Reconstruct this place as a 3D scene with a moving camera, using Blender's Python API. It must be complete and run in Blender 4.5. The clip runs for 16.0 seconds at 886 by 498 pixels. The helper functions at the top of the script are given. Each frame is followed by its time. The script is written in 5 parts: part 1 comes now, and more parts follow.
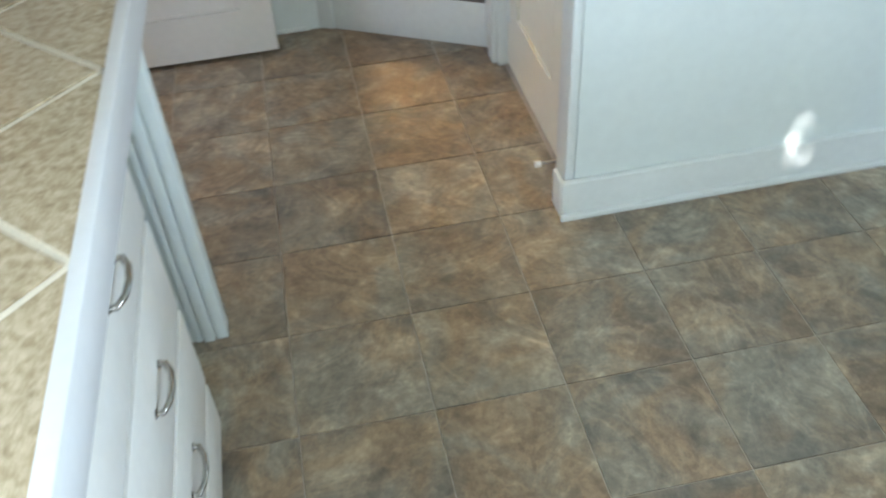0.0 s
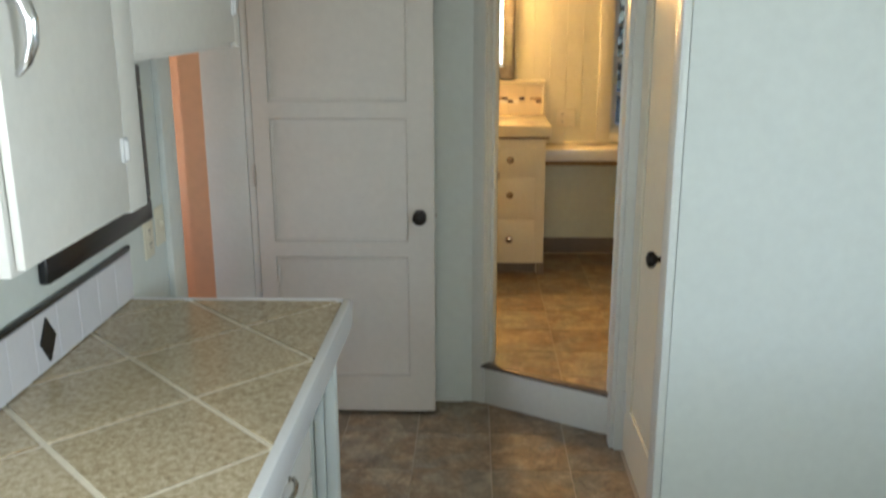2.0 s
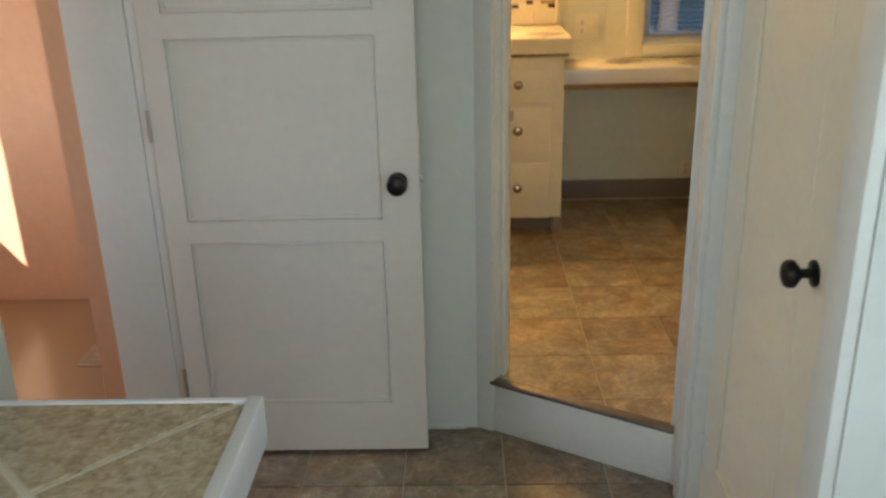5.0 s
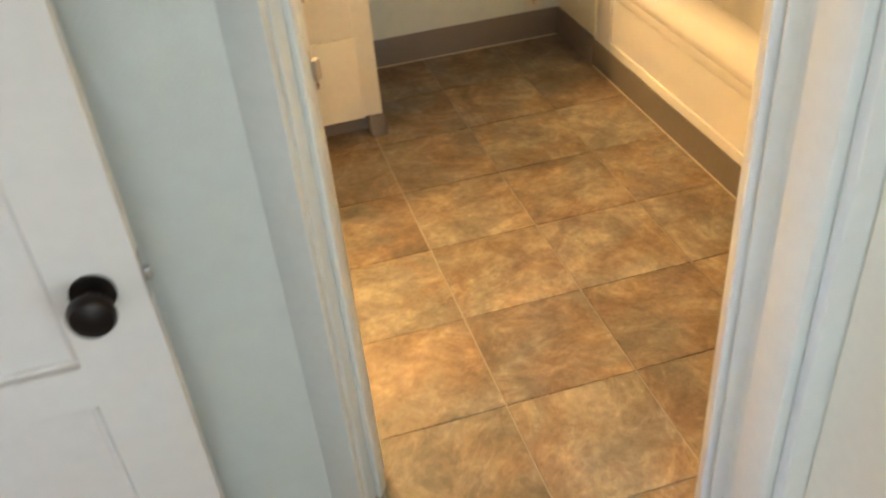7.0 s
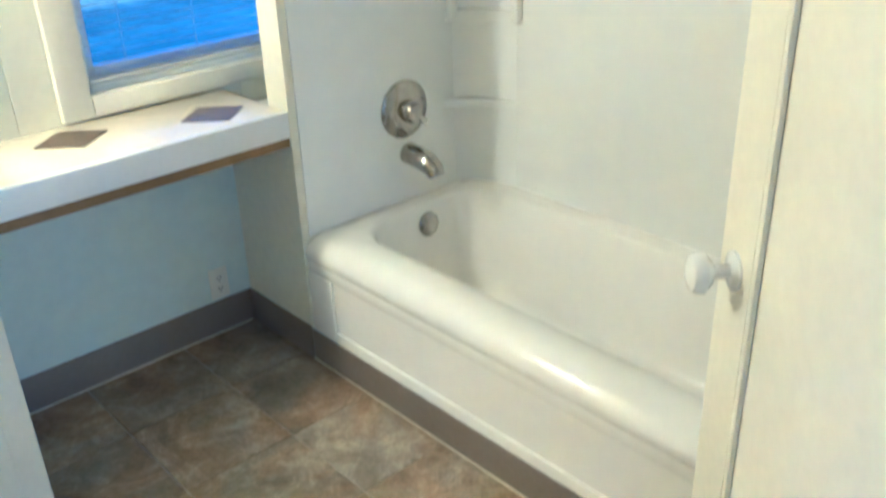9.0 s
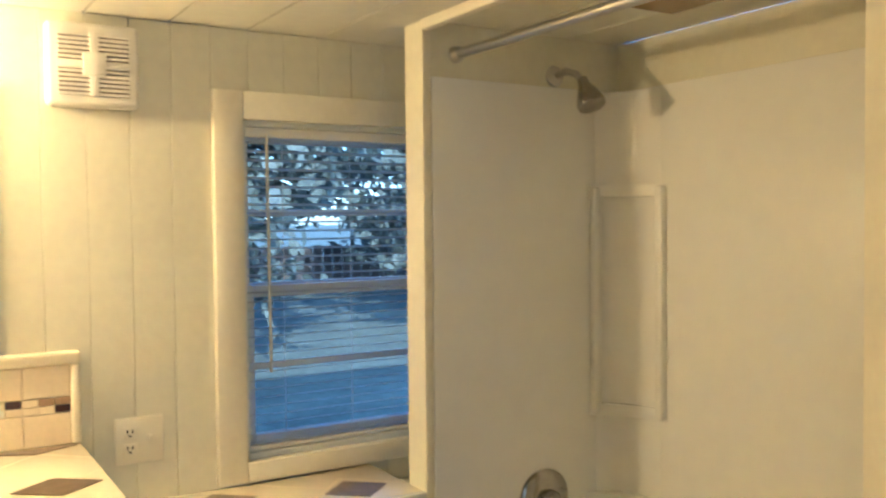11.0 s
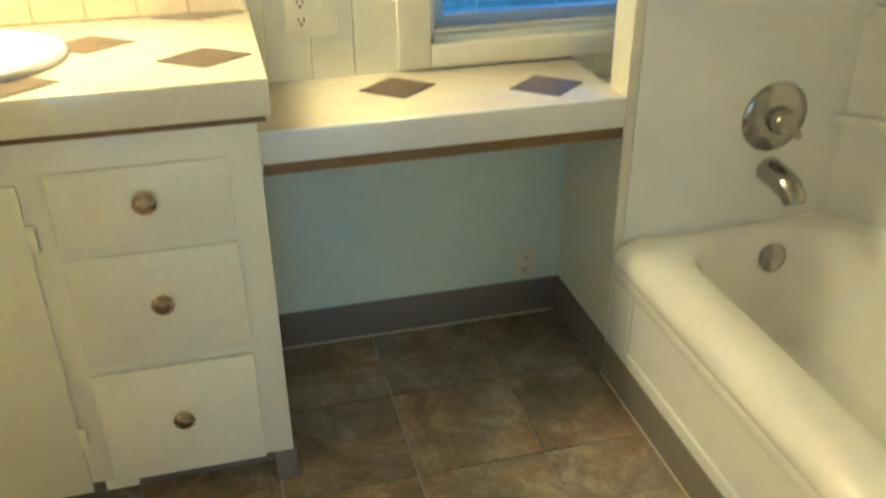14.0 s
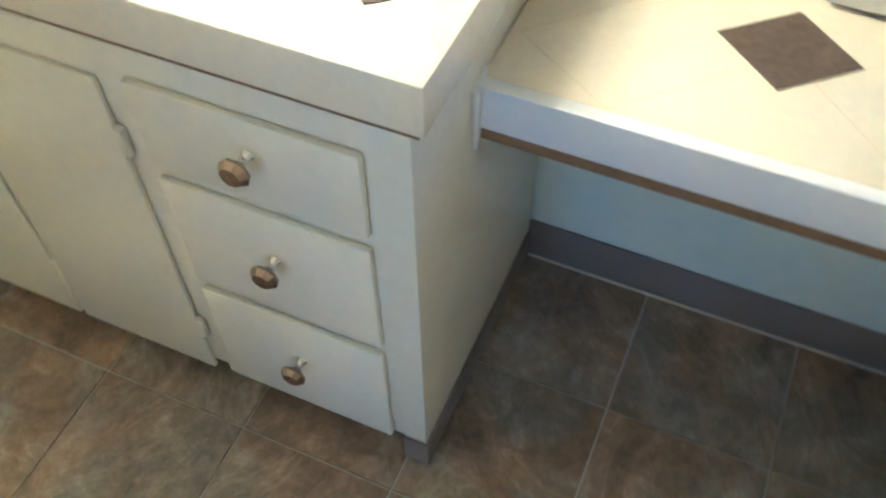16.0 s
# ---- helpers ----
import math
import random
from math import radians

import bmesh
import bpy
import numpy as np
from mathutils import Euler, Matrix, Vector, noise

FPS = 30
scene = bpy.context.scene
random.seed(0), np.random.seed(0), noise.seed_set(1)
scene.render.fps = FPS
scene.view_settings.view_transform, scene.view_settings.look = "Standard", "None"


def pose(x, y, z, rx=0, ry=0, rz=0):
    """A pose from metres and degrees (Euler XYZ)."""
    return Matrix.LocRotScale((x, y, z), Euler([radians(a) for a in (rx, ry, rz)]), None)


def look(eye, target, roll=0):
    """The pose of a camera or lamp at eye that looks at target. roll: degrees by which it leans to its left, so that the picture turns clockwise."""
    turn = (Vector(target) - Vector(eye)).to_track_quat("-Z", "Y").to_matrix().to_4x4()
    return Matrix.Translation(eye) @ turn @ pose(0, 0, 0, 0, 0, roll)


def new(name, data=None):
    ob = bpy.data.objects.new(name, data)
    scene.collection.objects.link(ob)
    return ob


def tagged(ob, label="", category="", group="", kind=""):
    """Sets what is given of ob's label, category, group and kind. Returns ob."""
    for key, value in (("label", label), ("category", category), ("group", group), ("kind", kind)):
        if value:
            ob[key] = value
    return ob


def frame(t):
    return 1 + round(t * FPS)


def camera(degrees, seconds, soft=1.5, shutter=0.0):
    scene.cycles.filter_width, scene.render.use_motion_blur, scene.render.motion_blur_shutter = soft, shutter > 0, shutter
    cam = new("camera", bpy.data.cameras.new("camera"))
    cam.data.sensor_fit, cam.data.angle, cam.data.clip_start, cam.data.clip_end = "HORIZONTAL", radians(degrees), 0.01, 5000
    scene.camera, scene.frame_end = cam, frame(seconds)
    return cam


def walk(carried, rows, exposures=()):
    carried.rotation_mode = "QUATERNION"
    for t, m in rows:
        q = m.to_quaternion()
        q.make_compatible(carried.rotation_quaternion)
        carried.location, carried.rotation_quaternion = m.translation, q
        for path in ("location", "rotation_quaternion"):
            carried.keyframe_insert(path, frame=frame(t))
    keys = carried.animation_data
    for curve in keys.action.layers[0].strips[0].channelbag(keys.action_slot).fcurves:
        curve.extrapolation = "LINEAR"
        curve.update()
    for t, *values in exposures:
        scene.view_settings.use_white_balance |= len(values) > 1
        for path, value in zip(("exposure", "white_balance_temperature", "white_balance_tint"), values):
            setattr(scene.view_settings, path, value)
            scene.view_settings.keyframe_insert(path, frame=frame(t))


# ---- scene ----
cam = camera(53.4, 16.0, soft=2.2, shutter=0.4)
PATH = [
    (0, (-0.145, -1.509, 1.593), (0.083, -0.05, 0.244), -4.0),
    (0.5, (-0.146, -1.744, 1.618), (-0.094, -0.182, 0.37), 0.2),
    (1, (-0.113, -1.995, 1.654), (-0.145, -0.275, 0.635), 0.6),
    (1.5, (-0.095, -2.14, 1.695), (-0.151, -0.294, 0.926), -0.6),
    (2, (-0.08, -2.159, 1.711), (-0.145, -0.229, 1.191), -0.2),
    (2.5, (-0.082, -2.17, 1.734), (-0.142, -0.197, 1.41), 1.1),
    (3, (-0.092, -2.136, 1.736), (-0.148, -0.143, 1.583), 1.7),
    (3.5, (-0.14, -1.949, 1.727), (-0.166, 0.037, 1.493), 0.4),
    (4, (-0.141, -1.655, 1.699), (-0.181, 0.296, 1.259), -1.9),
    (4.2, (-0.135, -1.555, 1.674), (-0.207, 0.389, 1.209), -1.7),
    (6.3, (-0.101, 0.012, 1.542), (-0.002, 1.678, 0.44), -1.5),
    (6.5, (-0.064, 0.115, 1.545), (0.072, 1.775, 0.438), -2.1),
    (7, (-0.075, 0.467, 1.528), (0.291, 2.039, 0.348), -5.5),
    (7.5, (0.011, 0.807, 1.472), (0.506, 2.32, 0.261), -6.8),
    (8, (0.082, 1.036, 1.519), (0.824, 2.461, 0.328), -5.9),
    (8.5, (-0.033, 1.224, 1.584), (1.041, 2.482, 0.46), -5.5),
    (9, (-0.003, 1.265, 1.565), (1.196, 2.597, 0.679), -2.0),
    (9.5, (-0.056, 1.239, 1.62), (1.235, 2.633, 0.998), -0.0),
    (9.7, (-0.059, 1.226, 1.629), (1.251, 2.646, 1.112), 0.3),
    (11.8, (0.109, 1.099, 1.581), (0.795, 2.977, 1.591), -2.0),
    (12, (0.13, 1.072, 1.586), (0.715, 2.984, 1.547), -2.8),
    (12.5, (0.153, 1.066, 1.638), (0.668, 2.979, 1.361), -3.1),
    (13, (0.182, 1.113, 1.559), (0.645, 2.999, 1.078), -3.3),
    (13.5, (0.295, 1.188, 1.559), (0.7, 3.016, 0.855), -2.4),
    (14, (0.298, 1.42, 1.529), (0.733, 3.126, 0.581), -0.6),
    (14.5, (0.368, 1.733, 1.632), (0.762, 3.228, 0.363), -2.2),
    (15, (0.461, 1.892, 1.672), (0.674, 3.267, 0.235), -4.6),
    (15.5, (0.6, 2.111, 1.69), (0.397, 3.366, 0.147), -5.6),
    (16, (0.627, 2.36, 1.628), (0.138, 3.457, 0.028), -0.6),
]
EXPOSURES = [
    (0, 2.8, 5900, 10), (0.5, 2.78, 5900, 10), (1, 2.35, 6100, 10), (1.5, 2.13, 6450, 10), (2.5, 1.95, 6500, 10), (3.5, 2.03, 6650, 10), (4.2, 2.05, 6700, 10),
    (6.3, 2.55, 6000, 12), (7, 3, 6350, 14), (7.5, 3.15, 6500, 10), (8, 3.2, 3800, 0), (8.5, 3.28, 3560, -4), (9, 3.1, 3560, 0), (9.5, 2.9, 3800, 2), (9.7, 2.78, 3950, 0),
    (11.8, 2, 5100, 8), (12.5, 1.72, 4950, 10), (13, 1.63, 5080, 6), (13.5, 2.1, 4750, -4), (14, 2.62, 4300, -10), (14.5, 2.95, 3900, -4), (15, 3.1, 3800, -4), (15.5, 3.05, 3720, 0), (16, 2.75, 3620, 4),
]
walk(cam, [(t, look(eye, target, roll)) for t, eye, target, roll in PATH], EXPOSURES)

# ---------------------------------------------------------------- light
world = bpy.data.worlds.new("sky")
scene.world = world
world.use_nodes = True
wn = world.node_tree.nodes
sky = wn.new("ShaderNodeTexSky")
sky.sky_type = "NISHITA"
sky.sun_disc = False
sky.ozone_density = 6.0
sky.sun_elevation, sky.sun_rotation = radians(22), radians(200)
wn["Background"].inputs["Strength"].default_value = 0.15
world.node_tree.links.new(sky.outputs[0], wn["Background"].inputs[0])


def lamp(name, kind, energy, color, m, size=0.1, size_y=None):
    d = bpy.data.lights.new(name, kind)
    d.energy, d.color = energy, color
    if kind == "AREA":
        d.shape, d.size, d.size_y = "RECTANGLE", size, size_y or size
    elif kind == "SUN":
        d.angle = radians(0.5)
    else:
        d.shadow_soft_size = size
    ob = new(name, d)
    ob.matrix_basis = m
    return ob


SUN = lamp("sun", "SUN", 2.0, (1.0, 0.94, 0.85), look((-1.70, -8.26, 3.73), (1.13, 0.26, 0.13)))
WINDOW_LIGHT = lamp("kitchen_window_daylight", "AREA", 4.6, (0.87, 0.955, 1.0), look((-0.1, -3.93, 1.5), (0.1, 0.0, 1.1)), 1.5, 1.0)
SINK_LIGHT = lamp("sink_window_daylight", "AREA", 3.2, (0.87, 0.955, 1.0), look((-1.06, -1.525, 1.56), (0.6, -1.2, 0.9)), 0.95, 0.72)
BATH_LIGHTS = [lamp("vanity_bulb_light", "POINT", 2.5, (1.0, 0.55, 0.18), pose(x, 3.288, 1.93), 0.03) for x in (-0.41, -0.21, -0.01)]
RIGHT_LIGHT = lamp("side_window_daylight", "AREA", 7.0, (0.87, 0.955, 1.0), look((2.07, -2.2, 1.5), (0.0, -1.9, 1.1)), 1.3, 1.0)
# warm fill added to brighten the next room, its window is assumed
NEXT_LIGHT = lamp("next_room_fill", "AREA", 2.4, (1.0, 0.80, 0.62), look((-2.62, 1.2, 1.45), (-1.2, 1.9, 1.2)), 1.0, 1.0)

# ---------------------------------------------------------------- materials


def material(name, color, rough=0.5, metal=0.0, noise_scale=0.0, amount=0.1, bump=0.0, bump_scale=60.0, spec=0.5):
    m = bpy.data.materials.new(name)
    m.use_nodes = True
    nt = m.node_tree
    b = nt.nodes["Principled BSDF"]
    b.inputs["Base Color"].default_value = (*color, 1)
    b.inputs["Roughness"].default_value, b.inputs["Metallic"].default_value = rough, metal
    b.inputs["Specular IOR Level"].default_value = spec
    tc = nt.nodes.new("ShaderNodeTexCoord")
    if noise_scale:
        n1, n2 = nt.nodes.new("ShaderNodeTexNoise"), nt.nodes.new("ShaderNodeTexNoise")
        n1.inputs["Scale"].default_value, n2.inputs["Scale"].default_value = noise_scale, noise_scale * 9
        n1.inputs["Detail"].default_value = 5
        mix = nt.nodes.new("ShaderNodeMath")
        mix.operation = "ADD"
        ramp = nt.nodes.new("ShaderNodeMapRange")
        ramp.inputs[1].default_value, ramp.inputs[2].default_value = 0.6, 1.4
        ramp.inputs[3].default_value, ramp.inputs[4].default_value = 1 - amount, 1 + amount
        mul = nt.nodes.new("ShaderNodeMix")
        mul.data_type, mul.blend_type = "RGBA", "MULTIPLY"
        mul.inputs[0].default_value = 1.0
        mul.inputs[6].default_value = (*color, 1)
        for n in (n1, n2):
            nt.links.new(tc.outputs["Object"], n.inputs["Vector"])
        nt.links.new(n1.outputs[0], mix.inputs[0])
        nt.links.new(n2.outputs[0], mix.inputs[1])
        nt.links.new(mix.outputs[0], ramp.inputs[0])
        nt.links.new(ramp.outputs[0], mul.inputs[7])
        nt.links.new(mul.outputs[2], b.inputs["Base Color"])
    if bump:
        n3, bp = nt.nodes.new("ShaderNodeTexNoise"), nt.nodes.new("ShaderNodeBump")
        n3.inputs["Scale"].default_value, n3.inputs["Detail"].default_value = bump_scale, 4
        bp.inputs["Strength"].default_value, bp.inputs["Distance"].default_value = bump, 0.002
        nt.links.new(tc.outputs["Object"], n3.inputs["Vector"])
        nt.links.new(n3.outputs[0], bp.inputs["Height"])
        nt.links.new(bp.outputs[0], b.inputs["Normal"])
    return m


def ramp_stops(node, stops):
    e = node.color_ramp.elements
    while len(e) < len(stops):
        e.new(0.5)
    for el, (p, c) in zip(e, stops):
        el.position, el.color = p, (*c, 1)


def stone(name, stops, scale, rough, bump, alt=None, stretch=(1, 1, 1), tint=0.25, swirl=1.2, veins=0.0):
    """Mottled stone: two noises through a colour ramp, each piece offset and toned by its own random number."""
    m = bpy.data.materials.new(name)
    m.use_nodes = True
    nt = m.node_tree
    b = nt.nodes["Principled BSDF"]
    tc, info = nt.nodes.new("ShaderNodeTexCoord"), nt.nodes.new("ShaderNodeObjectInfo")
    geo = nt.nodes.new("ShaderNodeNewGeometry")
    rnd = nt.nodes.new("ShaderNodeMath")
    rnd.operation = "ADD"
    nt.links.new(info.outputs["Random"], rnd.inputs[0])
    nt.links.new(geo.outputs["Random Per Island"], rnd.inputs[1])
    off = nt.nodes.new("ShaderNodeMath")
    off.operation, off.inputs[1].default_value = "MULTIPLY", 37.0
    nt.links.new(rnd.outputs[0], off.inputs[0])
    mp = nt.nodes.new("ShaderNodeMapping")
    mp.inputs["Scale"].default_value = stretch
    nt.links.new(tc.outputs["Object"], mp.inputs["Vector"])
    nt.links.new(off.outputs[0], mp.inputs["Location"])
    if veins:       # each piece turned its own way
        turn = nt.nodes.new("ShaderNodeCombineXYZ")
        nt.links.new(off.outputs[0], turn.inputs[2])
        nt.links.new(turn.outputs[0], mp.inputs["Rotation"])
    n1, n2 = nt.nodes.new("ShaderNodeTexNoise"), nt.nodes.new("ShaderNodeTexNoise")
    n1.inputs["Scale"].default_value, n1.inputs["Detail"].default_value, n1.inputs["Distortion"].default_value = scale, 8, swirl
    n1.inputs["Roughness"].default_value = 0.68
    n2.inputs["Scale"].default_value, n2.inputs["Detail"].default_value = scale * 5, 6
    n2.inputs["Roughness"].default_value = 0.75
    for n in (n1, n2):
        nt.links.new(mp.outputs[0], n.inputs["Vector"])
    add = nt.nodes.new("ShaderNodeMix")
    add.inputs[0].default_value = 0.38
    nt.links.new(n1.outputs[0], add.inputs[2])
    nt.links.new(n2.outputs[0], add.inputs[3])
    shift = nt.nodes.new("ShaderNodeMath")
    shift.operation = "MULTIPLY_ADD"
    frac = nt.nodes.new("ShaderNodeMath")
    frac.operation = "FRACT"
    nt.links.new(off.outputs[0], frac.inputs[0])
    nt.links.new(frac.outputs[0], shift.inputs[0])
    shift.inputs[1].default_value = tint * 0.5
    sub = nt.nodes.new("ShaderNodeMath")
    sub.operation, sub.inputs[1].default_value = "SUBTRACT", tint * 0.25
    nt.links.new(add.outputs[0], shift.inputs[2])
    nt.links.new(shift.outputs[0], sub.inputs[0])
    cr = nt.nodes.new("ShaderNodeValToRGB")
    ramp_stops(cr, stops)
    nt.links.new(sub.outputs[0], cr.inputs[0])
    out = cr.outputs[0]
    if alt:
        n3, cr2, mx2, rg = nt.nodes.new("ShaderNodeTexNoise"), nt.nodes.new("ShaderNodeValToRGB"), nt.nodes.new("ShaderNodeMix"), nt.nodes.new("ShaderNodeMapRange")
        n3.inputs["Scale"].default_value, n3.inputs["Detail"].default_value, n3.inputs["Distortion"].default_value = scale * 0.55, 4, 0.8
        nt.links.new(mp.outputs[0], n3.inputs["Vector"])
        rg.inputs[1].default_value, rg.inputs[2].default_value = 0.40, 0.60
        nt.links.new(n3.outputs[0], rg.inputs[0])
        ramp_stops(cr2, alt)
        nt.links.new(sub.outputs[0], cr2.inputs[0])
        mx2.data_type = "RGBA"
        nt.links.new(rg.outputs[0], mx2.inputs[0])
        nt.links.new(cr.outputs[0], mx2.inputs[6])
        nt.links.new(cr2.outputs[0], mx2.inputs[7])
        out = mx2.outputs[2]
    if veins:       # pale crooked streaks
        n4, r4, mx4 = nt.nodes.new("ShaderNodeTexNoise"), nt.nodes.new("ShaderNodeValToRGB"), nt.nodes.new("ShaderNodeMix")
        mp4 = nt.nodes.new("ShaderNodeMapping")
        mp4.inputs["Scale"].default_value = (1.0, 1.7, 1.0)
        nt.links.new(mp.outputs[0], mp4.inputs["Vector"])
        n4.inputs["Scale"].default_value, n4.inputs["Detail"].default_value, n4.inputs["Distortion"].default_value = scale * 0.42, 8, 1.0
        n4.inputs["Roughness"].default_value = 0.62
        nt.links.new(mp4.outputs[0], n4.inputs["Vector"])
        ramp_stops(r4, ((0.36, (0.55, 0.53, 0.52)), (0.47, (0.92, 0.92, 0.92)), (0.505, (1.75, 1.65, 1.5)), (0.54, (1.0, 1.0, 1.0)), (0.66, (1.35, 1.28, 1.15))))
        mx4.data_type, mx4.blend_type = "RGBA", "MULTIPLY"
        mx4.inputs[0].default_value = veins
        nt.links.new(n4.outputs[0], r4.inputs[0])
        nt.links.new(out, mx4.inputs[6])
        nt.links.new(r4.outputs[0], mx4.inputs[7])
        out = mx4.outputs[2]
    nt.links.new(out, b.inputs["Base Color"])
    b.inputs["Roughness"].default_value = rough
    bp = nt.nodes.new("ShaderNodeBump")
    bp.inputs["Strength"].default_value, bp.inputs["Distance"].default_value = bump, 0.003
    nt.links.new(n2.outputs[0], bp.inputs["Height"])
    nt.links.new(bp.outputs[0], b.inputs["Normal"])
    return m


def emitter(name, color, strength):
    m = bpy.data.materials.new(name)
    m.use_nodes = True
    b = m.node_tree.nodes["Principled BSDF"]
    b.inputs["Base Color"].default_value = (0.9, 0.9, 0.85, 1)
    b.inputs["Emission Color"].default_value = (*color, 1)
    b.inputs["Emission Strength"].default_value = strength
    return m


def glassy(name, color=(1, 1, 1), rough=0.0):
    m = bpy.data.materials.new(name)
    m.use_nodes = True
    b = m.node_tree.nodes["Principled BSDF"]
    b.inputs["Base Color"].default_value = (*color, 1)
    b.inputs["Transmission Weight"].default_value, b.inputs["Roughness"].default_value = 1.0, rough
    b.inputs["IOR"].default_value = 1.05
    return m


M_WALL = material("mint_white_wall_paint", (0.72, 0.77, 0.74), 0.55, 0, 3, 0.04, 0.25, 260)
M_CEIL = material("ceiling_paint", (0.72, 0.71, 0.62), 0.7, 0, 3, 0.05, 0.3, 160)
M_TRIM = material("trim_gloss_paint", (0.75, 0.78, 0.75), 0.35, 0, 5, 0.04, 0.15, 90)
M_DOOR = material("door_white_paint", (0.74, 0.72, 0.67), 0.38, 0, 4, 0.04, 0.2, 70)
M_CAB = material("cabinet_cream_paint", (0.80, 0.79, 0.745), 0.35, 0, 5, 0.04, 0.15, 80)
M_BATHWALL = material("bath_panel_paint", (0.74, 0.725, 0.59), 0.45, 0, 4, 0.05, 0.2, 120)
M_BATHCAB = material("vanity_ivory_paint", (0.80, 0.77, 0.64), 0.33, 0, 6, 0.04, 0.2, 60)
M_NOOK = material("nook_board_paint", (0.68, 0.745, 0.665), 0.5, 0, 3, 0.05, 0.25, 200)
M_COVE = material("grey_vinyl_cove", (0.20, 0.17, 0.145), 0.5, 0, 8, 0.08, 0.1, 100)
M_PEACH = material("peach_wall_paint", (0.74, 0.46, 0.28), 0.6, 0, 3, 0.06, 0.2, 200)
M_TILE = stone("slate_look_floor_tile", ((0.32, (0.125, 0.092, 0.066)), (0.43, (0.215, 0.155, 0.102)), (0.52, (0.300, 0.222, 0.145)), (0.61, (0.42, 0.330, 0.22)), (0.72, (0.60, 0.49, 0.35))), 8.5, 0.38, 0.35,
               alt=((0.32, (0.120, 0.106, 0.088)), (0.43, (0.200, 0.178, 0.142)), (0.53, (0.285, 0.252, 0.196)), (0.62, (0.41, 0.365, 0.28)), (0.74, (0.56, 0.50, 0.40))), tint=0.15, swirl=0.6, veins=0.36)
M_GROUT = material("floor_grout", (0.50, 0.44, 0.36), 0.8, 0, 20, 0.15)
M_GRANITE = stone("speckled_counter_tile", ((0.34, (0.18, 0.130, 0.075)), (0.44, (0.40, 0.315, 0.195)), (0.54, (0.56, 0.465, 0.315)), (0.66, (0.70, 0.60, 0.44))), 75, 0.14, 0.05, tint=0.05, swirl=0.3)
M_CGROUT = material("counter_grout", (0.82, 0.76, 0.63), 0.7, 0, 30, 0.1)
M_EDGE = material("white_tile_edge", (0.80, 0.81, 0.82), 0.22, 0, 8, 0.03)
M_PORC = material("white_porcelain", (0.86, 0.86, 0.85), 0.08, 0, 3, 0.02)
M_TUB = material("tub_enamel", (0.88, 0.87, 0.84), 0.12, 0, 3, 0.02)
M_SURROUND = material("shower_surround_acrylic", (0.87, 0.88, 0.87), 0.14, 0, 2, 0.02)
M_CHROME = material("chrome", (0.75, 0.75, 0.77), 0.07, 1.0)
# chrome with dark reflections put into its base colour
M_DARKCHROME = material("darkened_chrome", (0.40, 0.385, 0.36), 0.16, 1.0, 6, 0.2)
M_NICKEL = material("brushed_nickel", (0.55, 0.54, 0.52), 0.28, 1.0)
M_BRONZE = material("dark_bronze", (0.018, 0.014, 0.012), 0.3, 0.6)
M_BRASS = material("light_brass", (0.72, 0.55, 0.25), 0.25, 1.0)
M_COPPER = material("threshold_metal", (0.17, 0.15, 0.14), 0.48, 0.7, 12, 0.2)
M_BLACK = material("black_frame", (0.012, 0.012, 0.014), 0.25)
M_IVORYTILE = material("ivory_counter_tile", (0.80, 0.74, 0.58), 0.16, 0, 9, 0.05)
M_IVGROUT = material("ivory_grout", (0.70, 0.61, 0.45), 0.7, 0, 30, 0.1)
M_DIAMOND = stone("brown_diamond_tile", ((0.35, (0.07, 0.05, 0.04)), (0.55, (0.14, 0.10, 0.075)), (0.7, (0.22, 0.17, 0.13))), 14, 0.3, 0.1)
M_SPLASHTILE = material("backsplash_tile", (0.78, 0.68, 0.50), 0.2, 0, 9, 0.06)
M_MOSDARK = material("mosaic_dark_tile", (0.05, 0.022, 0.02), 0.2)
M_MOSMID = material("mosaic_tan_tile", (0.36, 0.25, 0.14), 0.25)
M_MOSWHITE = material("mosaic_white_tile", (0.82, 0.80, 0.74), 0.2)
M_WHITETILE = material("white_wall_tile", (0.74, 0.74, 0.78), 0.18, 0, 8, 0.03)
M_MIRROR = material("mirror_silver", (0.92, 0.92, 0.92), 0.01, 1.0)
M_PLATE = material("ivory_plastic", (0.80, 0.76, 0.62), 0.35)
M_SLOT = material("dark_slot", (0.02, 0.018, 0.015), 0.6)
M_VENT = material("white_plastic", (0.82, 0.80, 0.74), 0.4)
M_BLIND = material("blind_vinyl", (0.80, 0.80, 0.78), 0.4)
# white blind vinyl greyed, so the slats' shade against the sky is in the colour
M_SHADEDSLAT = material("shaded_slat_vinyl", (0.58, 0.59, 0.60), 0.45, 0, 8, 0.05)
M_SHADE = emitter("lit_glass_shade", (1.0, 0.80, 0.45), 2.3)
M_GLASS = glassy("window_glass")
M_KRYSTAL = material("faceted_smoked_knob", (0.36, 0.28, 0.21), 0.06, 0.9)

# ---------------------------------------------------------------- mesh helpers


def box(bm, x0, x1, y0, y1, z0, z1, bev=0.0, seg=2, m=None):
    mat = Matrix.LocRotScale(((x0 + x1) / 2, (y0 + y1) / 2, (z0 + z1) / 2), None, (abs(x1 - x0), abs(y1 - y0), abs(z1 - z0)))
    if m is not None:
        mat = m @ mat
    g = bmesh.ops.create_cube(bm, size=1, matrix=mat)
    if bev:
        edges = list({e for v in g["verts"] for e in v.link_edges})
        bmesh.ops.bevel(bm, geom=edges, offset=bev, segments=seg, affect="EDGES", profile=0.5)
    return bm


